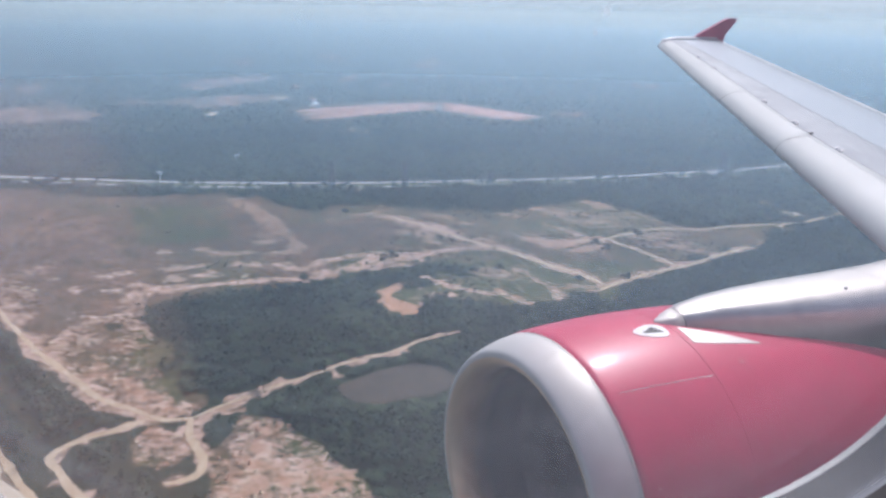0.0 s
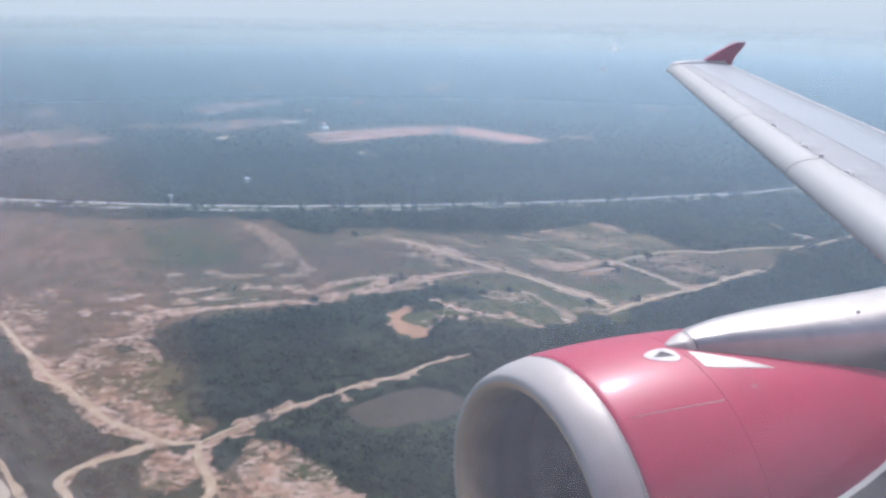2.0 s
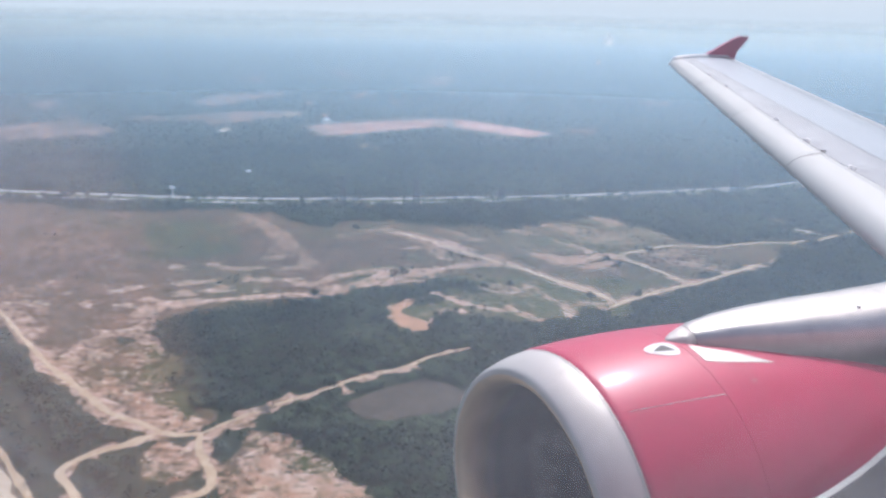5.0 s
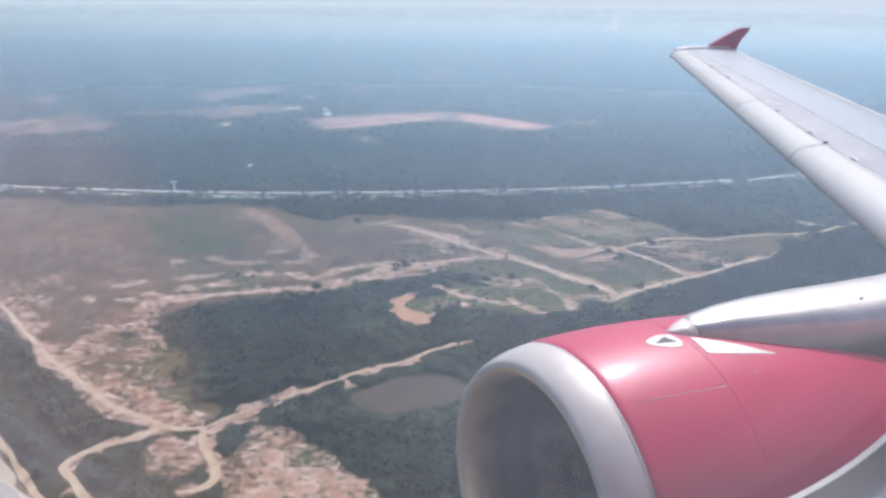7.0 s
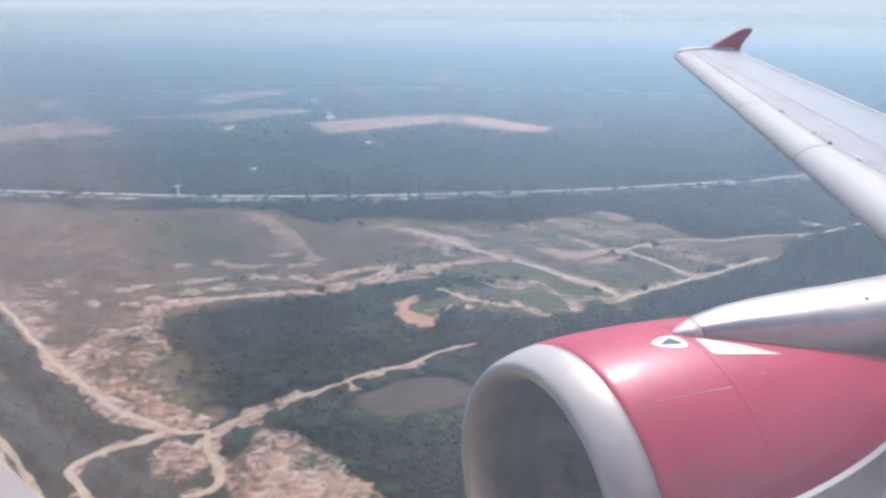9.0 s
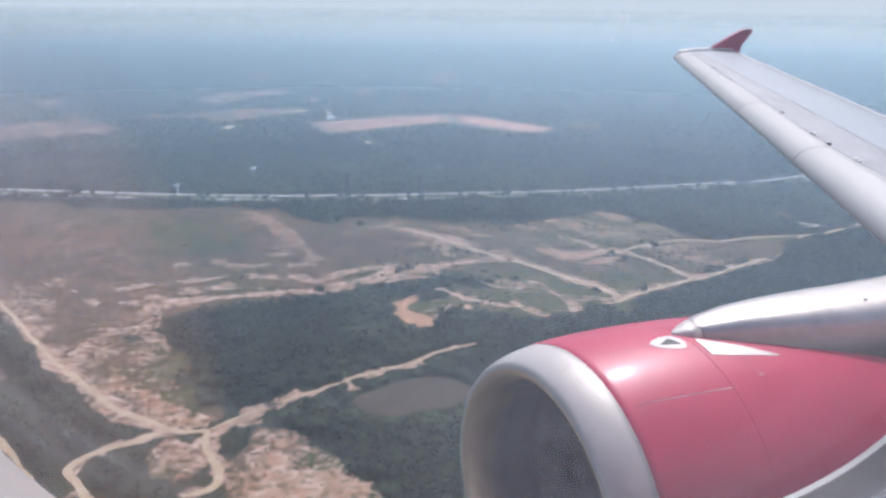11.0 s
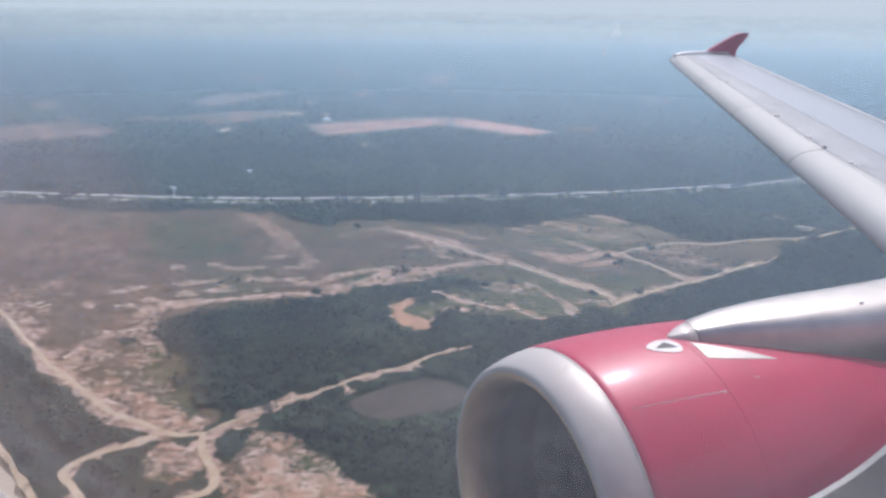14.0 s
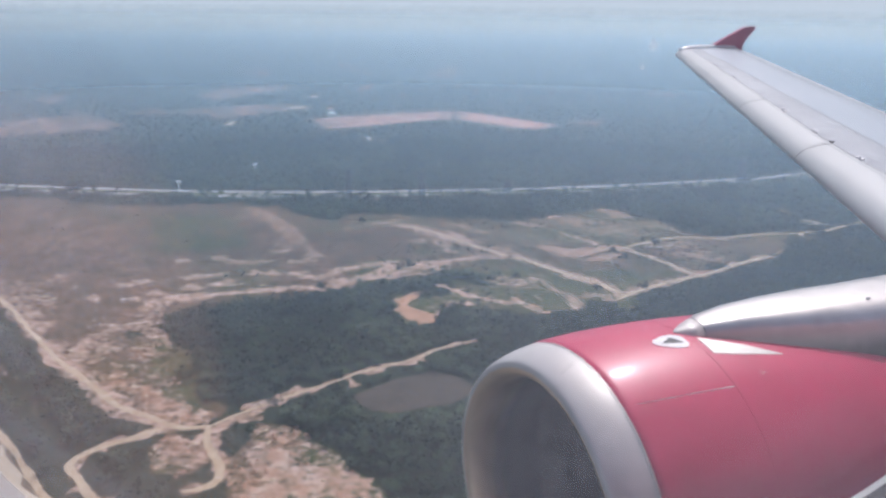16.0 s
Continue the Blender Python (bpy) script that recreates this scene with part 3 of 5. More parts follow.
RUBBLE = [(-85, 323), (-71, 322), (-62, 317), (-52, 305), (-44, 300), (-37, 287), (-27, 279), (-19, 267), (-7, 248), (-80, 246), (-84, 271), (-89, 294), (-85, 305)]
YARD = [(-127, 301), (-122, 310), (-111, 307), (-104, 306), (-98, 292), (-101, 283), (-108, 279), (-114, 283), (-119, 281), (-123, 291)]
ORANGE = [(-29, 480), (-22, 490), (-14, 492), (-22, 472), (-10, 461), (-1, 455), (-3, 444), (-13, 443), (-23, 450)]
WHITE = [(321, 697), (329, 692), (338, 686), (342, 674), (332, 675), (320, 680)]
PLOT = [(-222, 1239), (-169, 1291), (-80, 1337), (15, 1365), (62, 1329), (106, 1276), (180, 1208), (149, 1164), (96, 1151), (57, 1188), (15, 1246), (-21, 1249), (-72, 1205), (-133, 1134), (-174, 1136), (-197, 1190)]
QUARRY = [(225, 400), (283, 448), (314, 469), (352, 498), (381, 508), (411, 500), (420, 412), (330, 340)]
FAR = [
    ([(-628, 1117), (-598, 1155), (-575, 1194), (-564, 1246), (-536, 1219), (-482, 1164), (-466, 1124), (-499, 1098), (-561, 1080), (-590, 1047), (-663, 1068)], "cleared"),
    ([(-696, 1152), (-660, 1176), (-624, 1207), (-578, 1239), (-556, 1229), (-601, 1160), (-633, 1127)], "cleared"),
    ([(-746, 1437), (-723, 1480), (-677, 1420), (-684, 1367)], "cleared"),
    ([(-633, 1310), (-571, 1264), (-572, 1246), (-609, 1267)], "cleared"),
    ([(-522, 1280), (-488, 1309), (-448, 1299), (-412, 1335), (-348, 1383), (-265, 1412), (-231, 1358), (-289, 1293), (-337, 1229), (-352, 1223), (-392, 1266), (-443, 1256), (-495, 1252)], "cleared"),
    ([(-471, 1496), (-459, 1605), (-392, 1661), (-333, 1721), (-327, 1628), (-369, 1558), (-388, 1504), (-416, 1452)], "cleared"),
    ([(-337, 1185), (-321, 1208), (-313, 1198), (-313, 1166), (-325, 1165)], "sand"),
    ([(-278, 1375), (-245, 1385), (-245, 1356), (-265, 1348)], "sand"),
    ([(-544, 2016), (-428, 2001), (-429, 1889), (-483, 1937)], "cleared"),
    ([(-328, 2280), (-263, 2199), (-189, 1987), (-235, 2025), (-291, 2144)], "cleared"),
    ([(-188, 1633), (-173, 1695), (-160, 1762), (-158, 1656), (-176, 1614)], "cleared"),
    ([(-123, 2055), (-65, 2017), (-32, 1924), (6, 1889), (37, 2045), (6, 2086), (-50, 1990)], "cleared"),
    ([(-30, 2066), (21, 2136), (28, 2074), (-8, 2024)], "sand"),
    ([(189, 1254), (250, 1258), (232, 1218), (189, 1220)], "cleared"),
    ([(-116, 1080), (-95, 1072), (-76, 1048), (-80, 1035), (-109, 1063)], "sand"),
    ([(414, 1665), (469, 1632), (444, 1593), (411, 1617)], "cleared"),
    ([(-105, 1575), (-80, 1596), (-86, 1541)], "cleared"),
    ([(13, 1758), (33, 1772), (25, 1727)], "sand"),
    ([(49, 1628), (66, 1639), (58, 1600)], "cleared"),
    ([(169, 1753), (187, 1766), (176, 1721)], "sand"),
    ([(-210, 1985), (-188, 2002), (-188, 1945)], "sand"),
]
WASTE = [(-204, 392), (-158, 415), (-128, 350), (-112, 322), (-130, 326), (-172, 360)]
OLIVE = [(-168, 418), (-147, 408), (-127, 375), (-112, 327), (-127, 337), (-149, 360), (-157, 387)]
SCRUB = [CLEARING, GLADE]
BARE = [WASTE, FIELD, GREY, RUBBLE, YARD, QUARRY, WHITE, PLOT, ORANGE] + [p for p, _ in FAR]

# ---- ground ----
def steps(*runs):
    out = []
    for a, b, s in runs:
        out += list(np.arange(a, b, s))
    return np.array(out + [runs[-1][1]], float)


gx = steps((-4950, -800, 150), (-800, -270, 10), (-270, 270, 2.25), (270, 800, 9), (800, 4950, 150))
gy = steps((-4950, 100, 250), (100, 280, 9), (280, 720, 2), (720, 1000, 8), (1000, 2600, 25), (2600, 4950, 120))
GX, GY = np.meshgrid(gx, gy)
bare = open_land(GX, GY, SCRUB).astype(float)
for poly in BARE:
    bare = np.maximum(bare, inside(GX, GY, poly))
for _ in range(2):
    bare[1:-1, 1:-1] = (bare[1:-1, 1:-1] * 2 + bare[:-2, 1:-1] + bare[2:, 1:-1] + bare[1:-1, :-2] + bare[1:-1, 2:]) / 6
w, h = len(gx), len(gy)
idx = np.arange(w * h).reshape(h, w)
quads = np.stack([idx[:-1, :-1], idx[:-1, 1:], idx[1:, 1:], idx[1:, :-1]], -1).reshape(-1, 4)


def raw(name, co, quads, material, attribute="", values=None):
    """A mesh straight from arrays of places and four-cornered faces."""
    me = bpy.data.meshes.new(name)
    me.vertices.add(len(co))
    me.vertices.foreach_set("co", np.ascontiguousarray(co, dtype=np.float32).ravel())
    me.loops.add(quads.size)
    me.loops.foreach_set("vertex_index", quads.ravel().astype(np.int32))
    me.polygons.add(len(quads))
    me.polygons.foreach_set("loop_start", np.arange(0, quads.size, 4, dtype=np.int32))
    me.update(calc_edges=True)
    if attribute:
        me.attributes.new(attribute, "FLOAT", "POINT").data.foreach_set("value", values.astype(np.float32).ravel())
    me.materials.append(material)
    return new(name, me)


# sand, clay and grass over the clearing: ragged verges of tracks, washes, dabs of spoil
WX, WY = GX + 7 * (field(GX, GY, 11, 51) - 0.5) + 4 * (field(GX, GY, 4.5, 53) - 0.5), GY + 7 * (field(GX, GY, 11, 52) - 0.5) + 4 * (field(GX, GY, 4.5, 54) - 0.5)
wash, clay = np.zeros(GX.shape), np.zeros(GX.shape)
WORN = [
    # line, half width, depth of sand, redness
    (ROADS["diagonal"][0], 5, 0.5, 0.25),
    ([(-39, 659), (-4, 637), (32, 598), (53, 578)], 8, 0.44, 0.4),
    ([(-40, 673), (-58, 658), (-81, 645)], 5, 0.35, 0.3),
    ([(-46, 700), (-31, 693)], 6, 0.3, 0.3),
    ([(44, 573), (27, 568), (10, 563), (-16, 556), (-32, 549), (-48, 536)], 4.5, 0.55, 0.15),
    ([(36, 581), (10, 563), (-23, 539), (-55, 524)], 6, 0.4, 0.3),
    ([(-33, 556), (-57, 550), (-73, 540), (-86, 522)], 5, 0.45, 0.3),
    ([(-31, 527), (-54, 519), (-79, 500)], 6, 0.5, 0.2),
    ([(-57, 550), (-44, 538), (-39, 524)], 3, 0.2, 0.2),
    ([(-90, 500), (-116, 495), (-134, 490), (-162, 482), (-181, 472), (-187, 461)], 5, 0.55, 0.1),
    ([(-134, 492), (-117, 499), (-109, 497)], 4, 0.5, 0.1),
    ([(-183, 478), (-182, 459), (-168, 416)], 7, 0.42, 0.2),
    ([(-177, 702), (-148, 665), (-129, 631), (-117, 604)], 9, 0.4, 0.6),
    ([(-131, 643), (-113, 604), (-99, 573)], 6, 0.36, 0.3),
    ([(-129, 618), (-119, 589)], 8, 0.3, 0.1),
    ([(-176, 450), (-187, 432), (-203, 414), (-203, 386)], 5, 0.42, 0.2),
    ([(-201, 433), (-168, 426), (-159, 415)], 6, 0.42, 0.3),
    ([(-199, 406), (-174, 400), (-160, 394)], 5, 0.34, 0.5),
    ([(-255, 447), (-275, 465), (-301, 479)], 6, 0.42, 0.3),
    ([(-240, 431), (-259, 447), (-281, 470)], 8, 0.42, 0.3),
    ([(-279, 465), (-267, 477), (-248, 461)], 5, 0.35, 0.2),
    ([(-126, 322), (-139, 329), (-156, 338), (-170, 352), (-184, 365), (-204, 383), (-225, 406)], 5.5, 0.55, 0.1),
    ([(-225, 406), (-246, 429), (-271, 458), (-313, 500), (-379, 558), (-506, 653)], 4, 0.4, 0.5),
    ([(-174, 355), (-155, 335), (-141, 326)], 7, 0.5, 0.15),
    ([(-168, 367), (-154, 355), (-143, 347), (-127, 334), (-114, 326)], 6, 0.48, 0.75),
    ([(-149, 341), (-132, 330), (-118, 323)], 4, 0.42, 0.4),
    ([(-200, 386), (-188, 386), (-187, 401)], 4, 0.34, 0.3),
    ([(-66, 357), (-76, 349), (-88, 338), (-99, 327), (-105, 320)], 3.4, 0.66, 0.0),
    ([(18, 419), (-1, 407), (-10, 397), (-25, 387), (-37, 380), (-45, 374), (-56, 364), (-66, 357)], 1.7, 0.6, 0.1),
    ([(-18, 390), (-10, 391)], 2.4, 0.5, 0.2),
    ([(-45, 369), (-42, 364)], 3, 0.5, 0.1),
    ([(-34, 380), (-25, 385)], 2.4, 0.5, 0.2),
    ([(-92, 331), (-83, 330), (-98, 326)], 3.5, 0.5, 0.1),
    ([(-108, 318), (-101, 304), (-91, 287), (-92, 275), (-100, 270)], 3.4, 0.55, 0.0),
    ([(-113, 313), (-105, 299), (-101, 293)], 5, 0.25, 0.1),
    (ROADS["main_west"][0], 3.2, 0.5, 0.1),
    (ROADS["road_b"][0], 3.4, 0.5, 0.3),
    (ROADS["loop"][0], 2.6, 0.5, 0.35),
    ([(178, 549), (184, 542), (195, 549)], 5, 0.45, 0.7),
    ([(158, 513), (153, 522), (134, 510)], 3.5, 0.4, 0.2),
    ([(82, 597), (99, 589), (117, 595), (141, 599)], 6, 0.5, 0.6),
    ([(91, 585), (112, 588)], 7, 0.5, 0.8),
    ([(115, 570), (134, 579)], 4.5, 0.45, 0.8),
    ([(99, 641), (109, 628)], 3.4, 0.45, 0.2),
    ([(115, 622), (122, 610)], 3, 0.4, 0.3),
    ([(56, 685), (70, 667), (79, 661)], 5, 0.36, 0.5),
    ([(98, 691), (117, 684), (110, 669), (136, 676)], 8, 0.33, 0.5),
    ([(149, 717), (161, 713), (160, 694)], 7, 0.42, 0.7),
    ([(170, 718), (171, 694)], 5, 0.36, 0.6),
    ([(130, 672), (159, 664), (190, 669)], 10, 0.25, 0.5),
    ([(109, 662), (136, 646), (165, 647)], 12, 0.2, 0.4),
    ([(3, 661), (20, 655)], 5, 0.36, 0.6),
    ([(-18, 636), (-4, 617), (5, 594)], 5, 0.3, 0.2),
    ([(29, 641), (34, 638)], 4, 0.36, 0.2),
    ([(1, 511), (13, 497), (28, 487), (44, 478)], 3.2, 0.5, 0.3),
    ([(5, 474), (16, 477)], 3.4, 0.5, 0.6),
    ([(48, 486), (57, 474), (63, 465), (68, 461)], 4, 0.48, 0.6),
    ([(61, 524), (71, 519), (80, 497)], 3, 0.36, 0.3),
    ([(85, 492), (89, 482), (86, 472)], 4.5, 0.42, 0.3),
    ([(96, 492), (105, 498), (110, 488)], 4, 0.36, 0.2),
    ([(37, 523), (68, 513)], 8, 0.2, 0.2),
    ([(-10, 494), (-2, 494)], 3, 0.36, 0.2),
    ([(-29, 480), (-21, 457), (-5, 448)], 4.5, 0.55, 1.0),
    ([(-21, 490), (-14, 492)], 2.5, 0.45, 0.8),
    ([(-1, 455), (2, 463)], 2.4, 0.45, 0.1),
    ([(-183, 667), (-173, 686)], 8, 0.24, 0.4),
    ([(-377, 686), (-364, 701)], 9, 0.24, 0.4),
    ([(-271, 516), (-263, 512), (-273, 498)], 7, 0.3, 0.9),
    ([(-298, 500), (-274, 490), (-287, 480)], 9, 0.28, 0.4),
    ([(-222, 503), (-208, 507)], 5, 0.34, 0.3),
    ([(-340, 580), (-282, 597)], 25, 0.12, 0.7),
    ([(-348, 724), (-309, 720)], 8, 0.2, 0.6),
    ([(162, 612), (195, 616)], 8, 0.2, 0.3),
    ([(192, 584), (211, 580)], 8, 0.26, 0.6),
    ([(234, 572), (250, 572)], 3, 0.3, 0.4),
    ([(261, 596), (272, 607)], 2, 0.45, 0.2),
    ([(-265, 404), (-230, 373), (-205, 348), (-183, 324), (-163, 298)], 2.6, 0.36, 0.0),
]
for line, reach, much, red in WORN:
    d = away(WX, WY, line)
    hit = much * np.clip(1.6 - d / reach, 0, 1)
    clay = np.where(hit > wash, red, clay)
    wash = np.maximum(wash, hit)
DABS = [(-195, 552), (-190, 554), (-166, 563), (-156, 557), (-150, 551), (-163, 522), (-173, 519), (-168, 497), (-148, 513), (-153, 505), (-131, 531), (-120, 528), (-131, 594), (-126, 580), (-133, 555), (-141, 551), (-153, 552), (-116, 552), (-102, 533), (-95, 524), (-104, 532), (-100, 567), (-96, 573), (-68, 503), (-243, 668), (-204, 509), (-214, 504), (-77, 516), (-70, 518), (-49, 524), (-1, 540), (-13, 531), (-23, 532), (-66, 742), (-11, 628), (-18, 612), (5, 588), (-98, 558), (-104, 555), (-227, 475), (-204, 475), (-197, 478), (-188, 488), (-155, 484), (-190, 432)]
for x, y in DABS:
    wash = np.maximum(wash, 0.5 * np.clip(1.7 - np.hypot((WX - x) / 5.5, (WY - y) / 4), 0, 1))
for poly, much, red in ((RUBBLE, 0.5, 0.25), (YARD, 0.32, 0.55), (WASTE, 0.08, 0.4)):
    hit = inside(WX, WY, poly) * (much + 0.5 * (field(GX, GY, 14, 25) - 0.5) + 0.3 * (field(GX, GY, 5, 26) - 0.5))
    clay = np.where(hit > wash, np.clip(red + 1.2 * (field(GX, GY, 17, 27) - 0.5), 0, 1), clay)
    wash = np.maximum(wash, hit)
bare = np.maximum(bare, np.clip(wash * 2.4 - 0.4, 0, 1))
olive = inside(WX, WY, OLIVE)
bare = np.maximum(bare, 0.85 * olive)
worn, edge = wash.copy(), bare.copy()
for _ in range(14):
    edge[1:-1, 1:-1] = (edge[:-2, 1:-1] + edge[2:, 1:-1] + edge[1:-1, :-2] + edge[1:-1, 2:]) / 4
wash += 0.16 * (field(GX, GY, 40, 21) - 0.4) + np.clip((GX + 60) / 80, 0, 1) * (0.1 + 0.22 * (field(GX, GY, 9, 22) - 0.5) + 0.2 * (field(GX, GY, 26, 23) - 0.5))
clay = np.maximum(clay, np.clip((GX + 40) / 100, 0, 1) * (0.3 + 0.6 * field(GX, GY, 30, 24)) * (wash < 0.35))
grass = 0.3 + 0.5 * (field(GX, GY, 45, 61) - 0.5) + 0.1 * np.clip((GX + 160) / 160, -1, 1) + 0.25 * inside(GX, GY, GLADE) + 0.45 * olive + 0.12 * np.clip((GX + 20) / 120, 0, 1) + 0.15 * (GY < 545) * (GX > -60) - 0.5 * inside(WX, WY, [(-104, 630), (-28, 639), (-20, 567), (-80, 563)]) + 0.3 * inside(WX, WY, [(-260, 673), (-181, 676), (-154, 587), (-215, 571)])
ground = raw("ground", np.stack([GX, GY, GX * 0], -1).reshape(-1, 3), quads, M["ground"], "bare", bare)
tagged(ground, "hazy flat land of scrub, forest floor and bare earth", "ground", kind="structure")
ground.data.attributes.new("sand", "FLOAT", "POINT").data.foreach_set("value", wash.astype(np.float32).ravel())
for name, values in (("clay", clay), ("grass", grass)):
    ground.data.attributes.new(name, "FLOAT", "POINT").data.foreach_set("value", values.astype(np.float32).ravel())

# ---- roads and clearings ----
for k, (road, (line, width, m)) in enumerate(ROADS.items()):
    if road in ("wide_track", "tree_row_track"):
        continue    # worn tracks that are only sandy wash
    ob = obj("dirt_road", ribbon(line, width, 0.05 + 0.006 * k, 0.75, step=2.0), M[m])
    tagged(ob, "orange laterite track through scrub" if m == "orange" else "pale sandy dirt road with ragged edges", "road", "dirt roads", "structure")
highway = tagged(new("highway"), "pale four-lane highway with a grass median between trees", "highway", kind="structure")
part("carriageway", ribbon(HIGHWAY, 7.0, 0.5, 0.0, 8.5, step=20), M["asphalt"], highway)
part("carriageway", ribbon(HIGHWAY, 6.5, 0.5, 0.0, -8.5, step=20), M["asphalt"], highway)
part("median", ribbon(HIGHWAY, 9.0, 0.4, 0.0, 0.0, step=20), M["verge"], highway)
for name, poly, m, label, z, rag in [
    ("cut_field", FIELD, "burnt", "dry brown cut field ringed by a dirt road", 0.1, 3),
    ("sand_field", SAND, "sand", "levelled field of pale bare sand", 0.2, 4),
    ("tilled_plot", GREY, "grey", "grey tilled plot among forest", 0.15, 2.2),
    ("orange_clearing", ORANGE, "orange", "bare orange earth scar", 0.08, 3),
    ("quarry", QUARRY, "quarry", "grey and cream quarry ground", 0.25, 8),
    ("white_patch", WHITE, "sand", "pale bare patch beside a track", 0.25, 4),
]:
    tagged(obj(name, patch(poly, z, rag), M[m]), label, "clearing", kind="structure")
tagged(obj("red_pond", patch([(262, 425), (290, 440), (318, 458), (312, 462), (282, 446), (258, 430)], 0.4, 2), M["red"]), "long strip of red muddy ground in the quarry", "clearing", kind="structure")
for k, (poly, m) in enumerate(FAR):
    small = max(x for x, _ in poly) - min(x for x, _ in poly) < 60
    tagged(obj("bare_patch", mottled(poly, 0.4 + 0.02 * k, *((2.0, 4.0, 0.5) if small else (3.5, 7.0, 0.12))), M[m]), "far hazy patch of bare earth in the forest", "clearing", "far bare patches", "structure")
plot = tagged(new("red_earth_plot"), "terraced plot of bare red earth in rows", "clearing", kind="structure")
part("base", patch(PLOT, 0.3, 6, 12), M["burnt"], plot)
for a, b, c, d, n in [((-211, 1237), (13, 1345), (-169, 1151), (7, 1257), 3), ((19, 1345), (172, 1208), (22, 1258), (131, 1168), 4)]:
    for i in range(n):
        u = (i + 0.5) / n
        p, q = Vector(a).lerp(Vector(c), u), Vector(b).lerp(Vector(d), u)
        part("terrace", ribbon([p, p.lerp(q, 0.5) + Vector((0, 3)), q], 15.0 if i % 2 else 19.0, 1.2, 0.5, step=8), M["red"], plot)
# pale spill and stone scattered over the clearing
rng = random.Random(5)
bm = bmesh.new()
spots = 0
while spots < 110:
    x, y = rng.uniform(-420, 230), rng.uniform(340, 715)
    dense = noise.noise(Vector((x * 0.012, y * 0.012, 4)))
    along = near(np.array([x]), np.array([y]), ROADS["wide_track"][0] + [(-260, 470)], 38)[0] or near(np.array([x]), np.array([y]), ROADS["main_north"][0], 22)[0]
    if not inside(np.array([x]), np.array([y]), CLEARING)[0] or (dense < 0.12 and not along):
        continue
    r, turn = rng.uniform(0.3, 1.4) * (1.4 if along else 1.0), rng.uniform(0, 6.28)
    ring = []
    for k in range(9):
        a = k * 0.698
        e = Vector((math.cos(a) * r * 1.7, math.sin(a) * r * 0.9)) * rng.uniform(0.35, 1.25)
        ring.append(bm.verts.new((x + e.x * math.cos(0.3) - e.y * math.sin(0.3), y + e.x * math.sin(0.3) + e.y * math.cos(0.3), 0.2 + spots * 0.0004)))
    top = bm.verts.new((x, y, 0.5))
    for k in range(9):
        bm.faces.new((ring[k], ring[(k + 1) % 9], top))
    spots += 1
tagged(obj("sand_spill", bm, M["dirt"]), "scattered pale heaps of sand and stone over scrub", "sand", kind="stuff")


# broken stone and brick over the cleared plots
def rubble(name, poly, count, size, material, seed, label):
    r = np.random.default_rng(seed)
    lo, hi = np.min(poly, 0), np.max(poly, 0)
    p = r.uniform(lo, hi, (count * 4, 2))
    clump = field(p[:, 0], p[:, 1], 9, seed) + 0.5 * field(p[:, 0], p[:, 1], 30, seed + 1)
    p = p[inside(p[:, 0], p[:, 1], poly) & (clump > 0.86)][:count]
    n = len(p)
    ring = np.array([(1, 0.1, 0), (0.3, 0.9, 0), (-0.8, 0.5, 0), (-0.7, -0.6, 0), (0.4, -0.9, 0), (0.5, 0.1, 0.7), (0, 0.5, 0.8), (-0.5, 0.1, 0.7), (-0.3, -0.4, 0.8), (0.3, -0.4, 0.75)])
    fa = np.array([(k, (k + 1) % 5, 5 + (k + 1) % 5, 5 + k) for k in range(5)] + [(5, 6, 7, 8), (5, 8, 9, 5)][:1])
    a, k = r.uniform(0, 6.28, n), r.uniform(0.4, 1.0, n) ** 2 * size
    co = ring[None] * r.uniform(0.6, 1.3, (n, 10, 1)) * k[:, None, None]
    c, q = np.cos(a)[:, None], np.sin(a)[:, None]
    w = np.stack([co[..., 0] * c - co[..., 1] * q + p[:, :1], co[..., 0] * q + co[..., 1] * c + p[:, 1:], co[..., 2] * 0.4 + 0.16], -1)
    tagged(raw(name, w.reshape(-1, 3), (fa[None] + (np.arange(n) * 10)[:, None, None]).reshape(-1, 4), material), label, "rubble", kind="stuff")


for k, (poly, count) in enumerate(((RUBBLE, 170), (YARD, 45), (WASTE, 90))):
    rubble("red_rubble", poly, count, 1.3, M["brick"], 80 + k, "scattered heaps of reddish broken brick and clay")
    rubble("pale_rubble", poly, count * 2 // 3, 1.3, M["dirt"], 90 + k, "scattered heaps of pale broken stone and sand")


